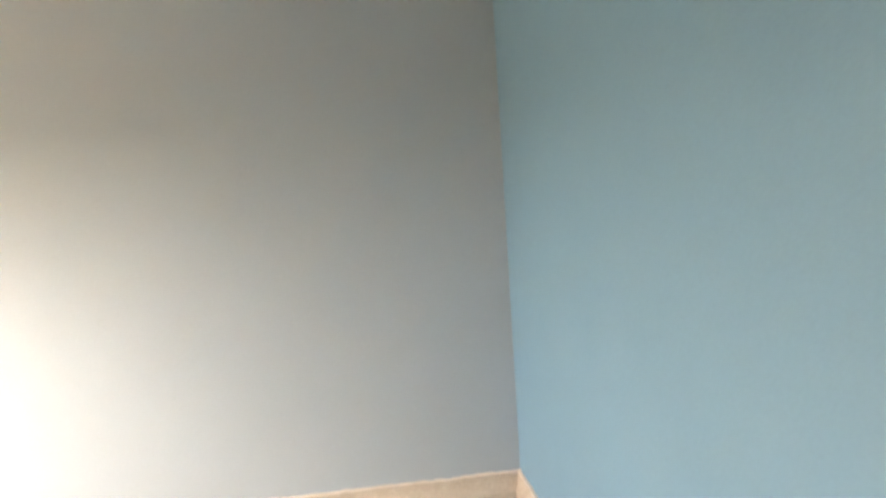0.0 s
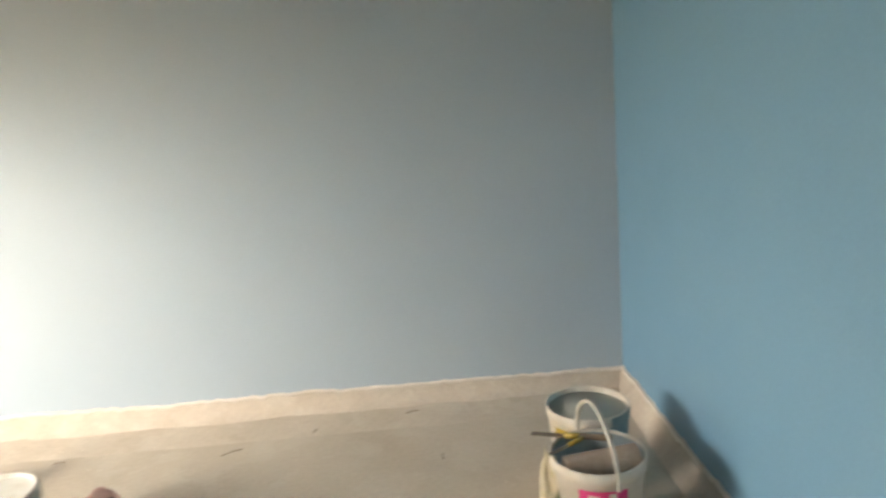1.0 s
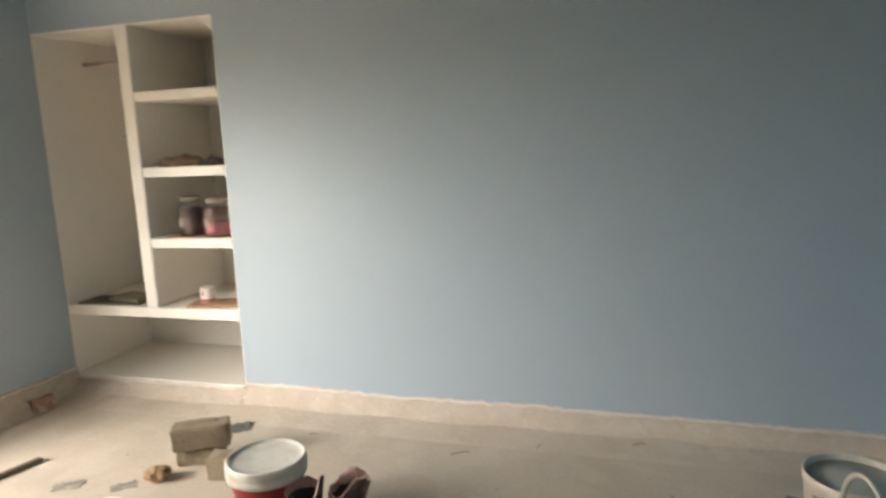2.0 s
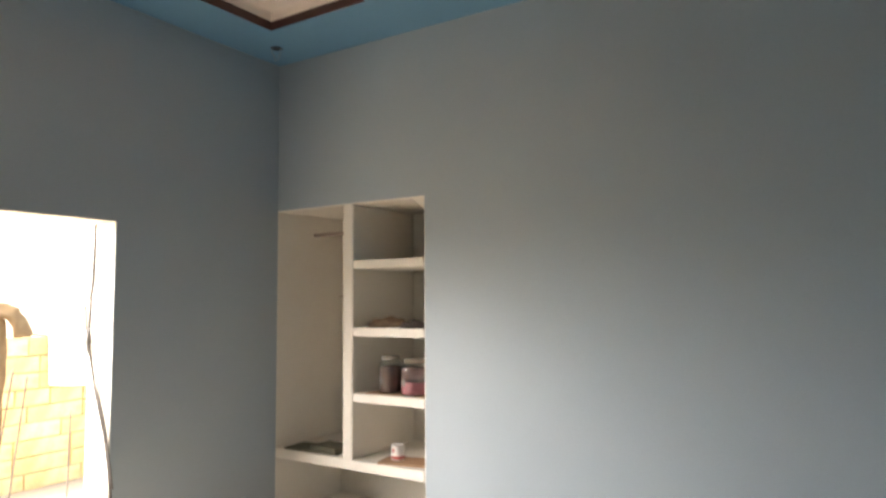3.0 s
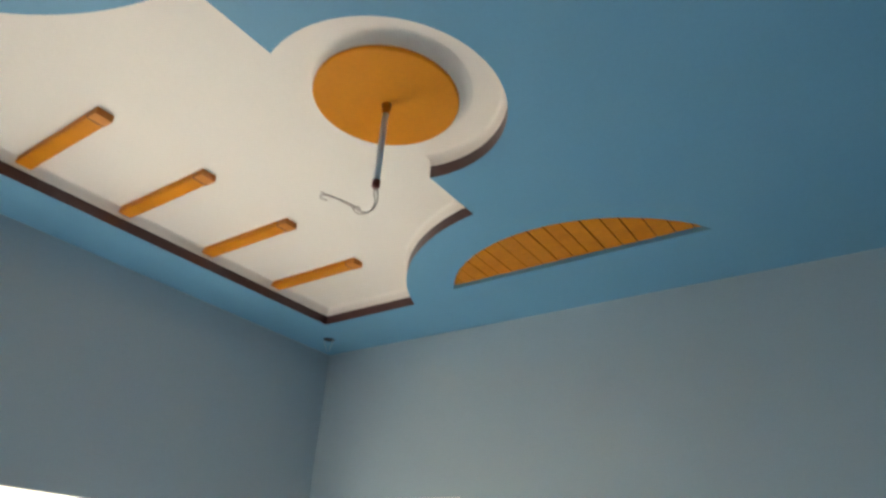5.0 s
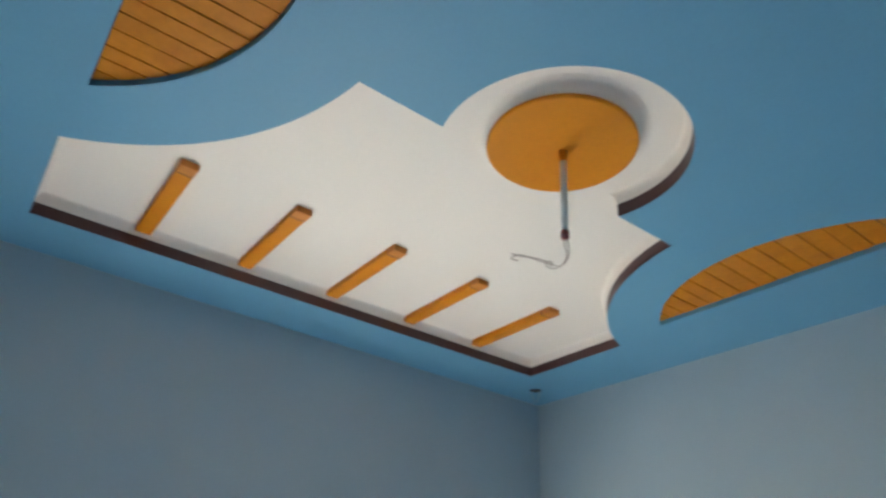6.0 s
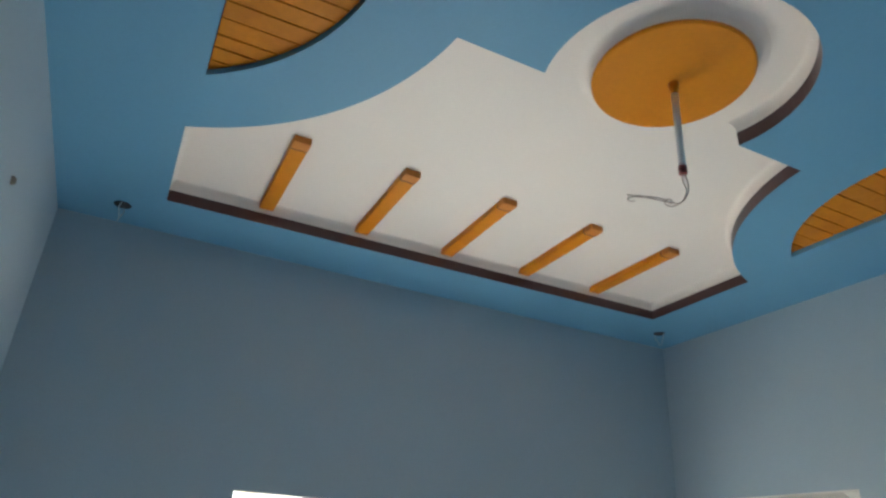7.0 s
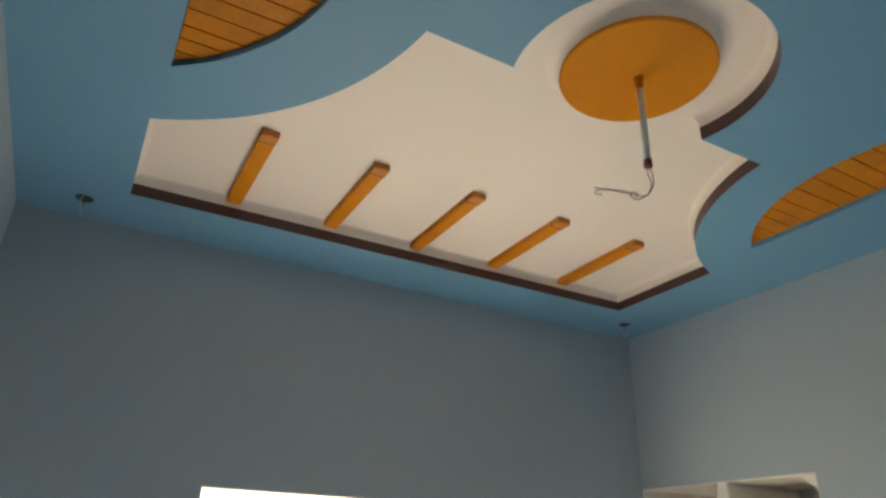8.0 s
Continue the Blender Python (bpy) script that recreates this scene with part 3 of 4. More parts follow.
def cloth_heap(name, x, y, z, sx, sy, h, mat, seed, label, category):
    """A crumpled flat heap."""
    bm = bmesh.new()
    bmesh.ops.create_icosphere(bm, subdivisions=4, radius=1)
    for v in bm.verts:
        d = v.co.normalized()
        n = 0.25 * noise.noise(d * 2.1 + Vector((seed, 0, 0))) + 0.16 * abs(noise.noise(d * 5 + Vector((0, seed, 0))))
        v.co = Vector((d.x * sx * (1 + n), d.y * sy * (1 + n), max(0.0, d.z) * h * (1 + 2.2 * n)))
    ob = part(name, bm, mat, None, label, True)
    ob.matrix_world = pose(x, y, z)
    return tagged(ob, "", category)


cloth_heap("rag", 0.80, 0.15, 1.331, 0.145, 0.09, 0.050, RAG, 3, "crumpled brown rag lying on a shelf", "rag")
cloth_heap("rag", 1.04, 0.12, 1.331, 0.10, 0.08, 0.038, LINING, 9, "dark folded rag lying on a shelf", "rag")


def jar(x, y, z, r, h, content, label, fill, turn, upper=False):
    ob = thing("glass_jar", x, y, z, label, "jar", turn)
    part("glass", lathe([(0, 0.001), (r * 0.9, 0.001), (r, 0.012), (r, h * 0.74), (r * 0.93, h * 0.84), (r * 0.74, h * 0.9), (r * 0.74, h), (r * 0.70, h), (r * 0.70, h * 0.9), (r * 0.9, h * 0.83), (r * 0.96, h * 0.74), (r * 0.96, 0.014), (r * 0.86, 0.006), (0, 0.006)], 32), GLASS, ob, "clear glass body", True)
    part("content", lathe([(0, 0.0065), (r * 0.85, 0.0065), (r * 0.95, 0.016), (r * 0.95, h * fill), (r * 0.5, h * fill + 0.012), (0, h * fill + 0.006)], 28), content, ob, "", True)
    if upper:
        part("upper_content", lathe([(0, h * fill + 0.012), (r * 0.9, h * fill + 0.004), (r * 0.94, h * 0.74), (r * 0.6, h * 0.8), (0, h * 0.78)], 28), JARDARK, ob, "dark bundle in the jar", True)
    part("lid", lathe([(r * 0.76, h * 0.93), (r * 0.78, h * 1.02), (r * 0.72, h * 1.035), (0, h * 1.035)], 28), SCRAP, ob, "dark screw lid", True)
    bm = bmesh.new()
    vs = [[bm.verts.new((1.012 * r * math.cos(radians(a)), 1.012 * r * math.sin(radians(a)), zz)) for a in range(235, 270, 7)] for zz in (h * 0.28, h * 0.48)]
    for i in range(len(vs[0]) - 1):
        bm.faces.new((vs[0][i], vs[0][i + 1], vs[1][i + 1], vs[1][i]))
    part("label_band", bm, LABEL, ob, "worn pale label", True)
    return ob


jar(0.845, 0.13, 0.935, 0.070, 0.215, JARDARK, "large glass jar with dark contents on a shelf", 0.72, 0)
jar(1.035, 0.12, 0.935, 0.088, 0.205, JARPINK, "large glass jar with pink contents on a shelf", 0.38, 0, True)
paper = part("paper_sheet", box(-0.21, -0.11, 0.0, 0.21, 0.11, 0.003), CARD, None, "brown paper lining a shelf")
paper.matrix_world = pose(0.93, 0.15, 0.9355, 0, 0, 4)
tagged(paper, "", "paper")

bm = box(-0.17, -0.09, 0.0, 0.17, 0.09, 0.014, bevel=0.003)
tray = part("wooden_board", bm, CARD, None, "reddish brown board lying on the lower shelf")
tray.matrix_world = pose(0.99, 0.12, 0.5355, 0, 0, 12)
tagged(tray, "", "board")
tin = thing("paint_tin", 0.905, 0.12, 0.550, "small white paint tin with a red band", "tin")
part("can", lathe([(0, 0), (0.040, 0), (0.0415, 0.004), (0.0405, 0.008), (0.0405, 0.082), (0.0415, 0.085), (0.036, 0.086), (0.034, 0.083), (0, 0.083)], 32), TINWHITE, tin, "", True)
part("red_band", lathe([(0.0411, 0.006), (0.0413, 0.008), (0.0413, 0.020), (0.0411, 0.022)], 32), TINRED, tin, "red band", True)
part("tin_mark", box(-0.010, -0.0425, 0.045, 0.004, -0.039, 0.066), TINRED, tin, "small red mark")

slab = part("dark_board", box(-0.215, -0.10, 0, 0.215, 0.10, 0.010, bevel=0.002), BOARD, None, "flat dark board on the niche shelf")
slab.matrix_world = pose(0.275, 0.12, 0.5355, 0, 0, 3)
tagged(slab, "", "board")
slab2 = part("dark_board", box(-0.12, -0.085, 0, 0.12, 0.085, 0.022, bevel=0.003), BOARD, None, "smaller dark board lying on another")
slab2.matrix_world = pose(0.36, 0.15, 0.546, 0, 0, -8)
tagged(slab2, "", "board")


# ---- buckets and tools in the corner ----
def pail_shell(r_top, r_low, h, wall=0.004):
    return [(0, 0.0), (r_low - 0.004, 0.0), (r_low, 0.005), (r_top - 0.004, h - 0.045), (r_top + 0.004, h - 0.043), (r_top + 0.004, h - 0.036), (r_top - 0.003, h - 0.034),
            (r_top, h - 0.006), (r_top + 0.005, h - 0.004), (r_top + 0.005, h), (r_top - wall, h), (r_low - wall, 0.008), (0, 0.008)]


pail = thing("paint_bucket", 3.965, -0.800, 0, "white plastic bucket full of blue-grey paint water", "bucket", 0, "buckets in the corner")
part("shell", lathe([(0, 0.0), (0.116, 0.0), (0.120, 0.005), (0.1425, 0.262), (0.1465, 0.266), (0.148, 0.300), (0.1445, 0.303), (0.1405, 0.300), (0.115, 0.008), (0, 0.008)], 48), PAIL_WHITE, pail, "", True)
part("liquid", lathe([(0, 0.281), (0.1385, 0.281), (0.1375, 0.272), (0, 0.272)], 40), LIQUID, pail, "thin blue-grey paint", True)


def shell_patch(r0, r1, z0, z1, a0, a1, wave, lift):
    """A patch that follows a bucket's sloping side, r0 at z0 and r1 at z1."""
    bm = bmesh.new()
    n = max(3, int((a1 - a0) / 5))
    rows = []
    for j in range(5):
        t = j / 4
        rows.append([bm.verts.new(((r0 + (r1 - r0) * t + lift) * math.cos(radians(a0 + (a1 - a0) * i / n)), (r0 + (r1 - r0) * t + lift) * math.sin(radians(a0 + (a1 - a0) * i / n)),
                                   z0 + (z1 - z0) * t + wave * (1 - t) * math.sin(i * 1.9) + wave * 0.5 * (1 - t) * math.sin(i * 0.7))) for i in range(n + 1)])
    for r, q in zip(rows, rows[1:]):
        for i in range(n):
            bm.faces.new((r[i], r[i + 1], q[i + 1], q[i]))
    return bm


part("paint_run", shell_patch(0.1325, 0.1425, 0.14, 0.262, 285, 372, 0.02, 0.0022), PAINTRUN, pail, "dried blue-grey paint run", True)
part("paint_run", shell_patch(0.1455, 0.1475, 0.262, 0.299, 290, 365, 0.004, 0.0022), PAINTRUN, pail, "dried blue-grey paint run", True)
part("label_patch", shell_patch(0.1335, 0.1415, 0.16, 0.25, 205, 238, 0.006, 0.0018), YELLOW, pail, "torn yellow print", True)

pail2 = thing("tool_bucket", 3.92, -1.115, 0, "white plastic bucket with magenta print and tools", "bucket", 0, "buckets in the corner")
part("shell", lathe([(0, 0.0), (0.118, 0.0), (0.122, 0.005), (0.1435, 0.238), (0.1485, 0.242), (0.1505, 0.282), (0.147, 0.286), (0.1425, 0.283), (0.117, 0.008), (0, 0.008)], 48), PAIL_WHITE, pail2, "", True)
part("lining", lathe([(0.141, 0.276), (0.116, 0.012), (0, 0.0115)], 40), GREYPAIL, pail2, "dried paint inside", True)
part("print_band", shell_patch(0.1285, 0.1425, 0.075, 0.228, 232, 292, 0.004, 0.002), PINK, pail2, "magenta printed band", True)
for a, z, w in ((243, 0.205, 14), (256, 0.19, 20), (268, 0.212, 9), (250, 0.15, 22)):
    r = 0.122 + 0.0925 * z
    part("print_mark", shell_patch(r - 0.001, r, z - 0.009, z + 0.009, a, a + w, 0.003, 0.0036), PAIL_WHITE, pail2, "white bar of print", True)
bail = curve_through([(0.024, -0.150, 0.232), (0.022, -0.152, 0.285), (0.012, -0.125, 0.365), (0.000, -0.060, 0.425), (-0.010, 0.0, 0.442), (-0.022, 0.050, 0.430), (-0.030, 0.100, 0.385), (-0.030, 0.140, 0.315), (-0.028, 0.148, 0.250)])
part("handle", tube(bail, 0.0080, 10, 0.8), PAIL_WHITE, pail2, "flat white plastic handle", True)

roller = thing("paint_roller", 3.925, -1.150, 0.256, "used paint roller lying across a bucket", "paint roller", 6)
bm = bmesh.new()
add_tube(bm, [(-0.118, 0, 0), (-0.114, 0, 0), (0.108, 0, 0.01), (0.112, 0, 0.01)], 0.041, 24)
part("sleeve", bm, FLEECE, roller, "brown paint-soaked fleece", True)
part("axle", tube(curve_through([(0.11, 0, 0.01), (0.13, 0, 0.0), (0.125, 0.02, -0.06), (0.06, 0.04, -0.12)]), 0.004, 8), STEEL, roller, "bent steel axle", True)
brush = thing("scraper", 3.87, -1.035, 0.296, "yellow handled scraper lying across a bucket rim", "scraper", 160)
part("blade", box(0.02, -0.012, -0.002, 0.145, 0.012, 0.002, bevel=0.001), BAR, brush, "dark steel blade")
part("handle", tube([(0.03, 0, 0), (-0.01, 0, 0.003), (-0.10, 0, 0.004), (-0.115, 0, 0.003)], 0.013, 12, 0.8), WOOD, brush, "dark handle", True)
part("ferrule", tube([(0.035, 0, 0), (-0.012, 0, 0.002)], 0.015, 12, 0.7), YELLOW, brush, "yellow plastic ferrule", True)
putty = thing("putty_knife", 3.835, -1.095, 0.300, "small putty knife resting on a bucket rim", "putty knife", 215)
part("blade", box(0.0, -0.008, -0.0015, 0.085, 0.008, 0.0015), BAR, putty, "dark steel blade")
part("handle", tube([(0.0, 0, 0), (-0.06, 0, 0.002)], 0.008, 10), YELLOW, putty, "yellow handle", True)
rag = cloth_heap("hanging_rag", 3.775, -1.11, 0.0, 0.042, 0.07, 0.225, STAINED, 5, "paint-stained pale rag against a bucket", "rag")

# ---- red bucket, bricks, boots and scraps ----
red = thing("lidded_bucket", 1.955, -1.03, 0, "dark red plastic bucket with a white lid", "bucket")
part("shell", lathe([(0, 0), (0.112, 0), (0.116, 0.005), (0.138, 0.235), (0.138, 0.245), (0, 0.245)], 48), PAIL_RED, red, "dark red body", True)
part("lid", lathe([(0.1395, 0.212), (0.150, 0.210), (0.152, 0.225), (0.1485, 0.229), (0.1485, 0.246), (0.152, 0.250), (0.150, 0.268), (0.146, 0.275), (0.139, 0.275), (0.136, 0.265), (0.130, 0.263), (0.0, 0.2645)], 56), LID, red, "dusty white snap lid", True)
for a, z0, z1 in ((232, 0.16, 0.175), (250, 0.10, 0.13), (262, 0.14, 0.15), (278, 0.07, 0.12), (300, 0.13, 0.145)):
    bm = bmesh.new()
    add_strip(bm, arc((0, 0), 0.118 + 0.095 * z0 + 0.0015, a, a + 6, 4), z0, z0 + (z1 - z0) * 0.6, False)
    part("print_mark", bm, PAIL_WHITE, red, "white bar of print", True)
ear = lathe([(0, 0), (0.014, 0), (0.014, 0.01), (0, 0.012)], 16)
bmesh.ops.rotate(ear, verts=ear.verts, matrix=Matrix.Rotation(radians(90), 3, "Y"))
bmesh.ops.translate(ear, verts=ear.verts, vec=(0.133, -0.02, 0.195))
part("handle_ear", ear, PAIL_WHITE, red, "", True)

for sx, sy, sz, x, y, z, turn, seed, text in ((0.20, 0.10, 0.085, 1.37, -0.655, 0.0, 20, 1, "grey-brown cement brick lying on the floor"), (0.25, 0.115, 0.105, 1.385, -0.66, 0.0855, 30, 2, "grey-brown cement brick laid on another brick"),
                                              (0.115, 0.10, 0.105, 1.555, -0.755, 0.0, 12, 3, "broken half of a cement brick")):
    ob = part("cement_brick", rough_box(sx, sy, sz, 4, 0.006, seed), CEMENT, None, text)
    ob.matrix_world = pose(x, y, z, 0, 0, turn)
    tagged(ob, "", "brick", "bricks by the bucket")
    if sx > 0.22:
        part("frog", rough_box(0.15, 0.016, 0.007, 2, 0.002, 9), CEMENT, ob, "mortar ridge on the top").location = (0.0, 0.015, sz - 0.003)


def boot(x, y, turn, seed, tall, label):
    """An old ankle boot with a gaping, slumped shaft."""
    ob = thing("old_boot", x, y, 0, label, "boot", turn, "pair of boots")
    bm = bmesh.new()
    rings = []
    for z, cx, rx, ry in ((0.022, 0.065, 0.130, 0.046), (0.05, 0.06, 0.125, 0.052), (0.085, 0.03, 0.100, 0.054), (0.12, 0.0, 0.078, 0.055), (0.15, -0.008, 0.072, 0.058), (0.18, -0.014, 0.073, 0.062), (0.215, -0.020, 0.078, 0.068)):
        ring = []
        for i in range(36):
            a = 2 * math.pi * i / 36
            p = Vector((cx + rx * math.cos(a), ry * math.sin(a) * (1 - 0.15 * math.cos(a)), z * (1 if z < 0.1 else tall) + (0 if z < 0.1 else 0.1 * (1 - tall))))
            p += noise.noise_vector(p * 15 + Vector((seed, 0, 0))) * 0.014
            p += noise.noise_vector(p * 45 + Vector((seed, 3, 0))) * 0.005
            if z > 0.2:
                away = (a - 1.25 + math.pi) % (2 * math.pi) - math.pi
                p.z += -0.012 * math.cos(a) + (0.072 if seed == 1 else 0.045) * math.exp(-(away / 0.55) ** 2) + 0.010 * math.cos(a * 3 + seed * 2) - 0.012 + 0.022 * noise.noise((a * 2.4, seed, 6))
                p += Vector((0.018 * math.cos(a), 0.012 * math.sin(a), 0)) * math.exp(-(away / 0.6) ** 2)
            ring.append(bm.verts.new(p))
        rings.append(ring)
    for a, b in zip(rings, rings[1:]):
        for i in range(36):
            bm.faces.new((a[i], a[(i + 1) % 36], b[(i + 1) % 36], b[i]))
    top, under, lower = ([v.co.copy() for v in rings[-k]] for k in (1, 2, 4))
    part("upper", bm, LEATHER, ob, "creased brown leather", True)
    bm = bmesh.new()
    inner = []
    for level in (top, under, lower):
        c = sum(level, Vector()) / 36
        inner.append([bm.verts.new(p + (Vector((c.x, c.y, p.z)) - p).normalized() * 0.007) for p in level])
    foot = bm.verts.new(c + Vector((0, 0, -0.02)))
    r0, r1 = inner[1:]
    for i in range(36):
        bm.faces.new((r0[i], r0[(i + 1) % 36], r1[(i + 1) % 36], r1[i]))
    for i in range(36):
        bm.faces.new((inner[-1][i], inner[-1][(i + 1) % 36], foot))
    collar = bmesh.new()
    edge = [[collar.verts.new(v.co) for v in ring] for ring in inner[:2]] + [[collar.verts.new(p) for p in top]]
    for i in range(36):
        j = (i + 1) % 36
        collar.faces.new((edge[0][i], edge[0][j], edge[1][j], edge[1][i]))
        collar.faces.new((edge[2][i], edge[2][j], edge[0][j], edge[0][i]))
    bmesh.ops.delete(bm, geom=inner[0], context="VERTS")
    part("lining", bm, LINING, ob, "black lining", True)
    part("collar", collar, PINKCLOTH, ob, "dusty pink padded collar", True)
    bm = bmesh.new()
    outline = [(0.065 + 0.137 * math.cos(radians(a)), 0.052 * math.sin(radians(a)) * (1 - 0.1 * math.cos(radians(a)))) for a in range(0, 360, 12)]
    add_strip(bm, outline, 0, 0.026)
    add_sheet(bm, [outline], 0.026)
    add_sheet(bm, [outline], 0.0)
    part("sole", bm, LINING, ob, "black rubber sole")
    bm = bmesh.new()
    layers = []
    for off in (0.0, 0.004):
        grid = []
        for i in range(9):
            t = i / 8
            half = 0.034 * math.sqrt(max(0.05, 1 - (max(0.0, t - 0.55) / 0.47) ** 2))
            grid.append([bm.verts.new((0.052 + 0.030 * t * t + off - 0.010 * abs(k - 2) / 2, (k - 2) / 2 * half + 0.008 * math.sin(4 * t + seed), 0.09 + (0.085 * tall + 0.01) * t + 0.006 * math.sin(3 * k + seed))) for k in range(5)])
        layers.append(grid)
        for a, b in zip(grid, grid[1:]):
            for k in range(4):
                bm.faces.new((a[k], a[k + 1], b[k + 1], b[k]))
    part("tongue", bm, PINKCLOTH if seed == 1 else STAINED, ob, "dusty pink tongue" if seed == 1 else "pale stained tongue", True)
    lace = [(0.085 - 0.012 * k, (0.03 if k % 2 else -0.03), 0.085 + 0.013 * k) for k in range(5)] + [(0.06, 0.062, 0.10), (0.075, 0.075, 0.04)]
    part("lace", tube(curve_through(lace, 5), 0.0028, 6), STAINED, ob, "pale yellowed lace", True)


boot(2.160, -1.130, -68, 1, 0.93, "old brown leather boot with slumped shaft beside a bucket")
boot(2.305, -1.085, -105, 4, 1.20, "old brown leather boot leaning beside its fellow")

bm = bmesh.new()
bmesh.ops.create_icosphere(bm, subdivisions=4, radius=1)
for v in bm.verts:
    d = v.co.normalized()
    k = 1 + 0.26 * noise.noise(d * 2.0) + 0.09 * noise.noise(d * 6)
    v.co = Vector((d.x * 0.056 * k, d.y * 0.042 * k, 0.032 + d.z * 0.034 * k))
lump = material("ochre_plaster_lump", (0.30, 0.185, 0.095), 0.9, 0.15, 14, 90, 0.4, second=(0.38, 0.27, 0.17), blend=0.7)
ob = part("plaster_lump", bm, lump, None, "crumbly ochre lump of plaster on the floor")
ob.matrix_world = pose(1.285, -0.85, 0.0, 0, 0, 20)
tagged(ob, "", "rubble")


ob = part("brick_piece", rough_box(0.040, 0.12, 0.085, 3, 0.010, 5), material("reddish_brick", (0.40, 0.25, 0.175), 0.9, 0.15, 9, 70, 0.5, second=(0.55, 0.44, 0.35), blend=0.9), None, "broken reddish brick piece leaning at the wall foot")
ob.matrix_world = pose(0.085, -0.315, 0.0, 0, -14, 4)
tagged(ob, "", "brick")


def scrap(name, x, y, sx, sy, turn, mat, seed, label, category, lift=0.02):
    """A thin bent sheet lying on the floor."""
    bm = bmesh.new()
    n = 8
    grid = [[[bm.verts.new(((i / n - 0.5) * sx * (1 + 0.55 * noise.noise((j * 0.55, seed, 1))), (j / n - 0.5) * sy * (1 + 0.6 * noise.noise((i * 0.55, seed, 0))),
                            0.0015 + top * 0.0015 + lift * max(0.0, noise.noise((i * 0.35, j * 0.35, seed)) + (i / n - 0.75) * 0.7))) for j in range(n + 1)] for i in range(n + 1)] for top in (0, 1)]
    for layer in grid:
        for i in range(n):
            for j in range(n):
                bm.faces.new((layer[i][j], layer[i + 1][j], layer[i + 1][j + 1], layer[i][j + 1]))
    rim = [(0, j) for j in range(n)] + [(i, n) for i in range(n)] + [(n, j) for j in range(n, 0, -1)] + [(i, 0) for i in range(n, 0, -1)]
    for a, b in zip(rim, rim[1:] + rim[:1]):
        bm.faces.new((grid[0][a[0]][a[1]], grid[0][b[0]][b[1]], grid[1][b[0]][b[1]], grid[1][a[0]][a[1]]))
    ob = part(name, bm, mat, None, label)
    ob.matrix_world = pose(x, y, 0, 0, 0, turn)
    return tagged(ob, "", category)


scrap("sanding_sheet", 1.31, -0.315, 0.17, 0.11, 35, SANDING, 1, "dark grey curled sanding sheet on the floor", "sheet", 0.03)
scrap("plastic_scrap", 1.17, -0.93, 0.10, 0.06, 40, SCRAP, 2, "crumpled grey plastic scrap on the dusty floor", "scrap", 0.008)
scrap("paper_scrap", 0.92, -0.98, 0.12, 0.07, 30, SCRAP, 3, "flat dusty paper scrap on the floor", "scrap", 0.004)
scrap("plastic_scrap", 1.06, -1.10, 0.08, 0.05, -10, SCRAP, 6, "thin grey plastic scrap on the floor", "scrap", 0.005)

for x0, y0, x1, y1, text in ((0.44, -1.42, 0.595, -0.815, "dark weathered wooden batten on the floor"), (0.03, -1.12, 0.11, -0.85, "short dark batten beside the doorway")):
    length = math.hypot(x1 - x0, y1 - y0)
    ob = part("batten", rough_box(0.035, length, 0.022, 3, 0.002, x0), WOOD, None, text)
    ob.matrix_world = pose((x0 + x1) / 2, (y0 + y1) / 2, 0, 0, 0, -math.degrees(math.atan2(x1 - x0, y1 - y0)))
    tagged(ob, "", "batten", "battens on the floor")

lid = thing("loose_lid", 1.23, -1.12, 0, "white plastic lid lying on the floor", "lid")
part("disc", lathe([(0, 0.006), (0.085, 0.006), (0.092, 0.012), (0.096, 0.012), (0.098, 0.0), (0.0, 0.0)], 40), LID, lid, "", True)

rnd = random.Random(8)
bm = bmesh.new()
for _ in range(240):
    x, y = rnd.uniform(0.15, 4.1), -abs(rnd.gauss(0.0, 0.8)) - 0.05
    if y < SOUTH + 0.1:
        continue
    s = rnd.choice((0.002, 0.003, 0.003, 0.004, 0.006))
    m = pose(x, y, s * 0.2 + border_z(y), rnd.uniform(0, 360), rnd.uniform(0, 360), rnd.uniform(0, 360))
    made = bmesh.ops.create_icosphere(bm, subdivisions=1, radius=s, matrix=m)["verts"]
    for v in made:
        v.co += noise.noise_vector(v.co * 60) * s * 0.5
crumbs = part("floor_crumbs", bm, BORDER, None, "crumbs of plaster and cement scattered over the floor")
tagged(crumbs, "", "rubble", "", "stuff")

for x, y, turn, l in ((2.52, -0.345, 30, 0.09), (3.43, -0.545, 95, 0.05), (2.86, -0.22, 70, 0.04), (3.30, -0.13, 20, 0.06), (1.75, -0.30, 10, 0.05)):
    ob = part("twig", tube(curve_through([(-l / 2, 0, 0.003), (0, l * 0.06, 0.005), (l / 2, 0, 0.003)], 4), 0.0022, 6), SPLINTER, None, "thin dark splinter lying on the floor", True)
    ob.matrix_world = pose(x, y, border_z(y) + 0.001, 0, 0, turn)
    tagged(ob, "", "splinter", "splinters on the floor")

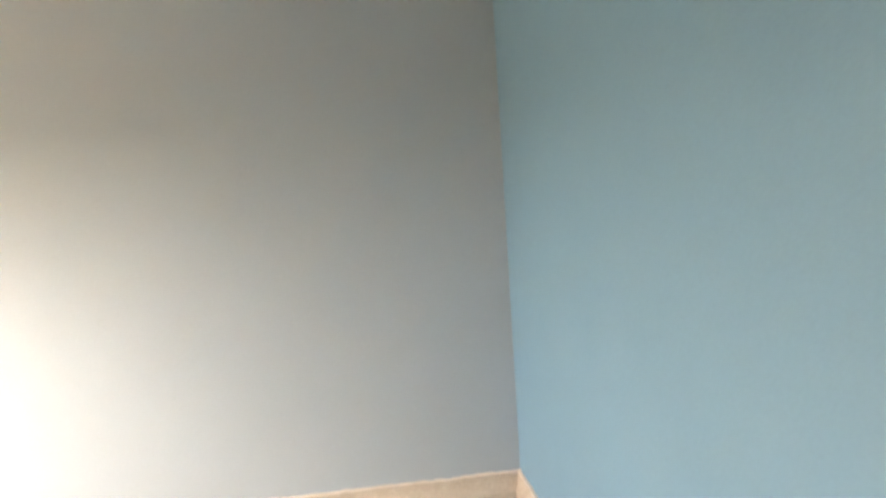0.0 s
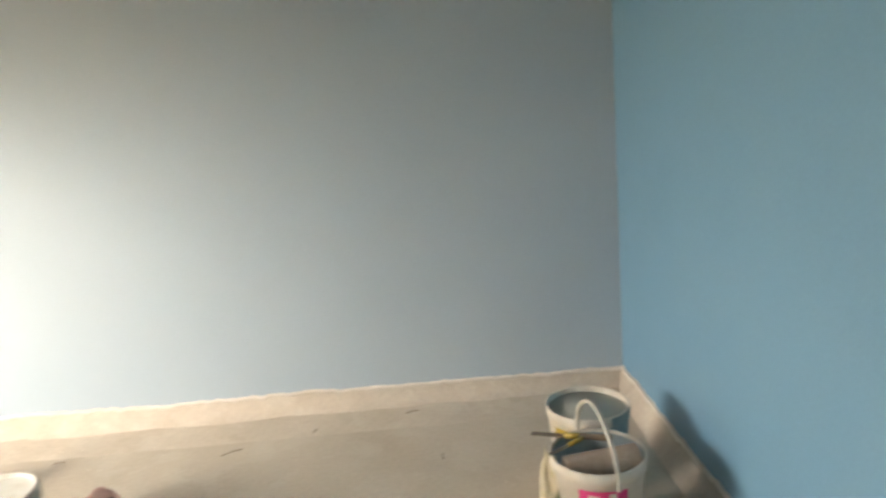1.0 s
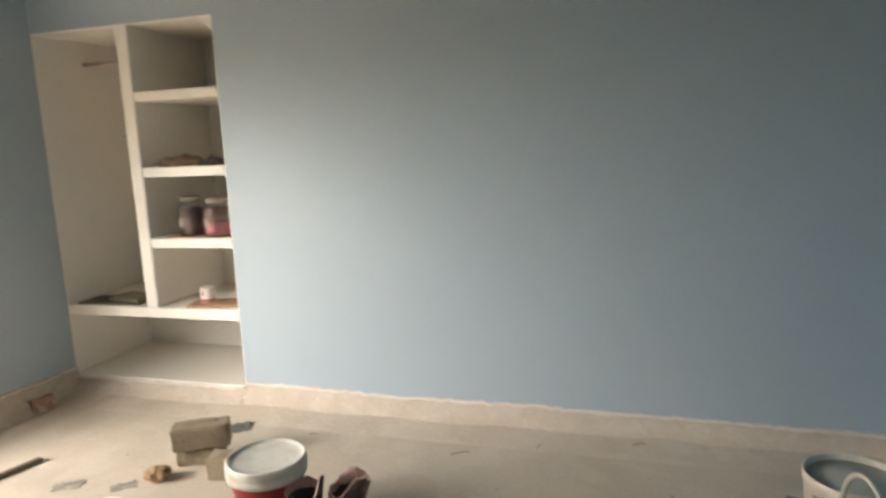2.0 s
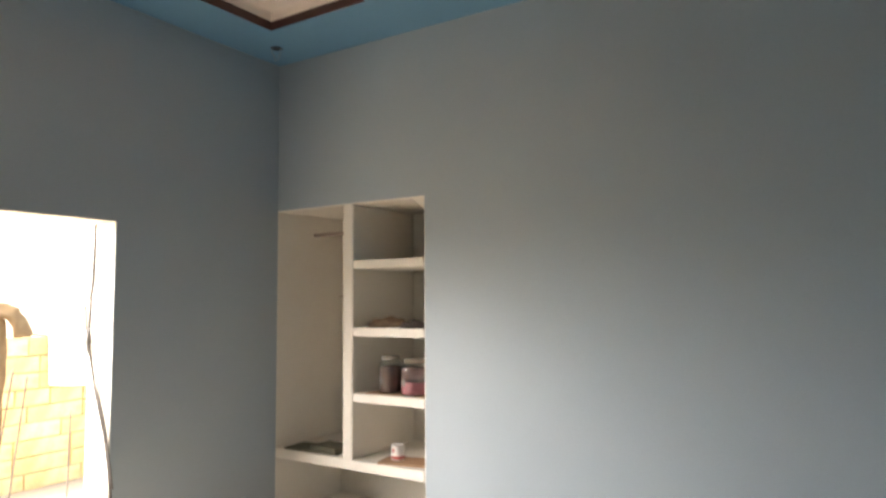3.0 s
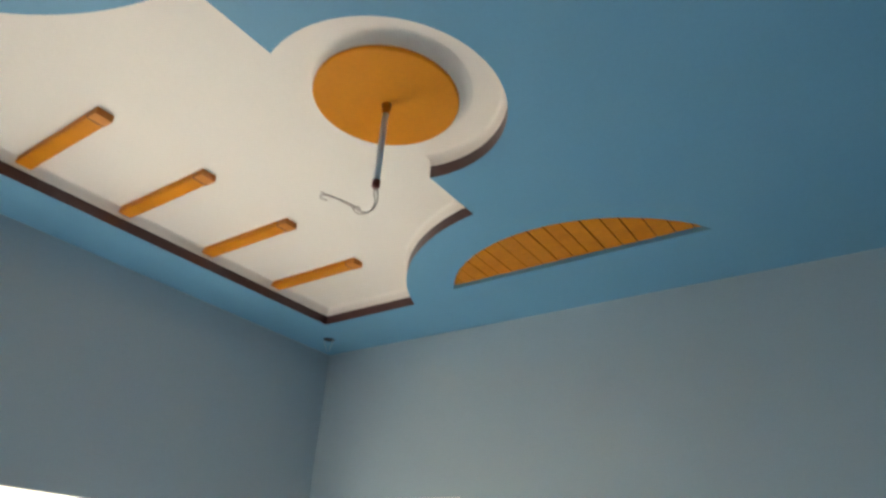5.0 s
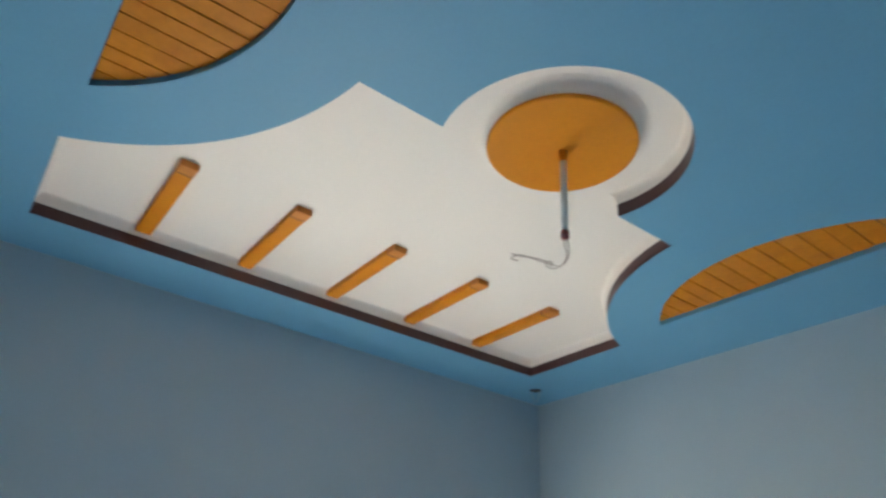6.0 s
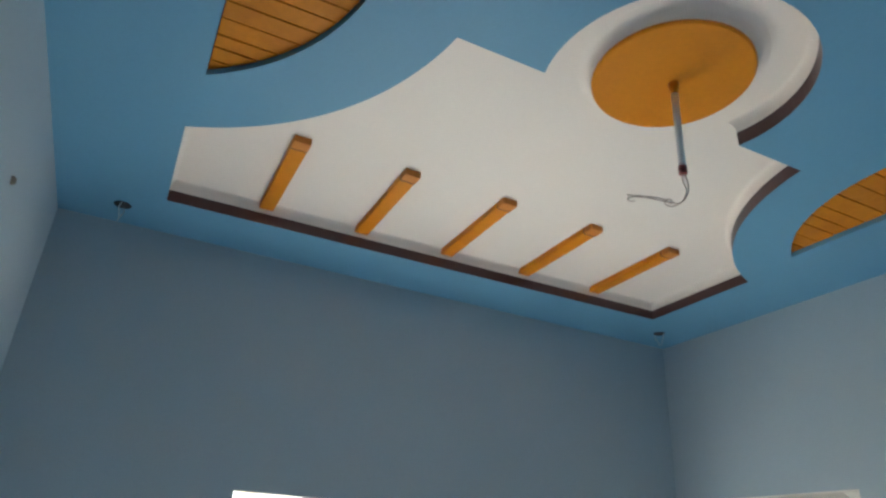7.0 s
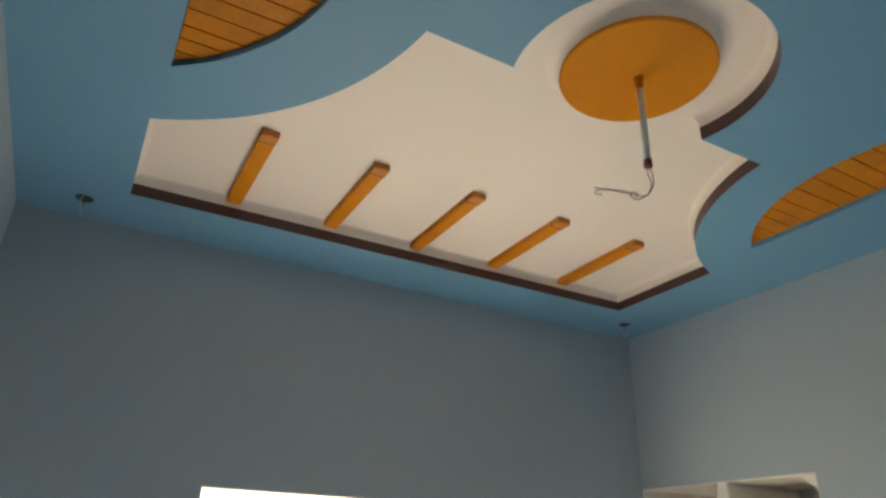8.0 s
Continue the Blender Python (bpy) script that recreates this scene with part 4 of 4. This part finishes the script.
# ---- outside the doorway ----
cord = thing("door_cord", -0.085, DOOR_N - 0.028, DOOR_TOP - 0.006, "dark cord hanging down the door reveal", "cord")
part("strand", tube(curve_through([(-0.10, 0.022, 0.0), (-0.098, 0.015, -0.25), (-0.10, 0.008, -0.45), (-0.105, 0.008, -0.60), (-0.045, 0.008, -0.85), (0.075, 0.008, -1.15), (0.15, 0.004, -1.5), (0.17, 0.0, -1.91)]), 0.0075, 8), CORD, cord, "", True)
part("strand", tube(curve_through([(-0.135, 0.0, -0.44), (-0.12, 0.0, -0.56), (-0.102, 0.004, -0.64), (-0.055, 0.004, -0.80), (0.065, 0.005, -1.05), (0.16, 0.0, -1.36)]), 0.0050, 8), CORD, cord, "", True)
part("knot", lathe([(0, -0.70), (0.008, -0.68), (0.015, -0.63), (0.008, -0.58), (0, -0.55)], 14), CORD, cord, "", True).location = (-0.102, 0.004, 0.0)

bars = (((-1.0, -1.31, 0.0), (-1.0, -1.15, 1.10)), ((-1.0, -1.20, 0.0), (-1.0, -1.07, 1.05)), ((-1.0, -0.81, 0.0), (-1.0, -0.80, 0.81)))
for (x0, y0, z0), (x1, y1, z1) in bars:
    ob = part("steel_bar", tube(curve_through([(0, 0, 0), ((x1 - x0) * 0.3, (y1 - y0) * 0.5, z1 * 0.5 + 0.075), (x1 - x0, y1 - y0, z1 + 0.15)]), 0.0055, 8), BAR, None, "thin bent steel bar standing in the ground", True)
    ob.matrix_world = pose(x0, y0, -0.15)
    tagged(ob, "", "steel bar", "bars outside the door")


def hanging_shirt():
    """A shirt on a line: a folded cloth body with one sleeve hanging out."""
    ob = thing("hanging_shirt", -1.0, -1.425, 0.70, "olive brown shirt hung to dry outside the door", "shirt", 64)
    bm = bmesh.new()
    rows = []
    for j in range(15):
        t = j / 14
        w = 0.21 - 0.05 * max(0.0, (t - 0.75) / 0.25) ** 2
        ring = []
        for i in range(40):
            a = 2 * math.pi * i / 40
            fold = 1 + 0.28 * math.sin(5 * a + 2.0 * t) * (1 - 0.6 * t)
            ring.append(bm.verts.new((w * math.cos(a) * (1 - 0.04 * math.sin(7 * t)), 0.05 * math.sin(a) * fold, 0.80 * t + 0.02 * math.sin(3 * a) * (1 - t))))
        rows.append(ring)
    for a, b in zip(rows, rows[1:]):
        for i in range(40):
            bm.faces.new((a[i], a[(i + 1) % 40], b[(i + 1) % 40], b[i]))
    bm.faces.new(rows[-1])
    for v in bm.verts:
        v.co += noise.noise_vector(v.co * 11) * 0.018
    part("body", bm, SHIRT, ob, "", True)
    for s in (1, -1):
        pts = curve_through([(s * 0.15, 0, 0.76), (s * 0.23, 0.0, 0.735), (s * 0.28, 0.0, 0.66), (s * 0.29, 0.0, 0.60)])
        bm = tube(pts, 0.058, 18, 0.5)
        for v in bm.verts:
            v.co += noise.noise_vector(v.co * 16) * 0.022
        part("sleeve", bm, SHIRT, ob, "", True)
    part("line", tube([(-1.2, 0.0, 0.82), (0, 0, 0.795), (2.6, 0.0, 0.83)], 0.004, 6), WIRE, ob, "thin clothes line")
    return ob


hanging_shirt()



# ---- the sandstone wall across the yard ----
YARD = -3.0
yard_wall = structure("yard_wall", box(YARD - 0.3, -8.0, -0.15, YARD - 0.012, 6.0, 1.19), MORTAR, "low wall of yellow sandstone blocks in sunlight", "wall")
rnd = random.Random(12)
shapes = []
for k in range(6):
    b = box(0, 0, 0, 0.03, 0.492 if k < 4 else 0.29, 0.139, bevel=0.006)
    for v in b.verts:
        v.co += noise.noise_vector(v.co * 9 + Vector((k * 7, 0, 0))) * 0.006
    shapes.append(mesh_of("stone_block", b, STONE))
z, row = -0.15, 0
while z < 1.15:
    y = -3.8 + (0.2 if row % 2 else 0.0)
    while y < 3.2:
        k = rnd.randrange(6)
        ob = new("stone_block", shapes[k])
        ob.parent = yard_wall
        ob.location = (YARD - 0.014 + rnd.uniform(-0.004, 0.004), y, z)
        y += (0.50 if k < 4 else 0.30)
    z += 0.147
    row += 1


def draped_cloth():
    """A white cloth added for the white area on the yard wall, laid over its top, its front hem hanging in soft folds.
    """
    ob = thing("draped_cloth", YARD, 0.62, 1.19, "added white cloth draped over the yard wall", "cloth")
    profile = [(-0.335, -0.30), (-0.33, -0.10), (-0.315, -0.005), (-0.30, 0.014), (-0.15, 0.016), (0.018, 0.014), (0.032, 0.0), (0.036, -0.08), (0.038, -0.20), (0.042, -0.34), (0.045, -0.47)]
    bm = bmesh.new()
    layers = []
    for off in (0.0, 0.006):
        grid = []
        for i in range(33):
            y = -0.57 + 1.14 * i / 32
            row = []
            for k, (x, z) in enumerate(profile):
                hang = max(0.0, -z / 0.47) * (1 if k > 5 else -1)
                row.append(bm.verts.new((x + off * (1 if k > 5 else -1 if k < 3 else 0) + 0.028 * hang * (1 + math.sin(11 * y) + 0.4 * math.sin(27 * y)), y, z + (off if 2 < k < 6 else 0) + abs(hang) * (0.02 * math.sin(5 * y) - 0.07 * y))))
            grid.append(row)
        layers.append(grid)
        for a, b in zip(grid, grid[1:]):
            for k in range(len(profile) - 1):
                bm.faces.new((a[k], a[k + 1], b[k + 1], b[k]))
    part("sheet", bm, WHITECLOTH, ob, "", True)


draped_cloth()
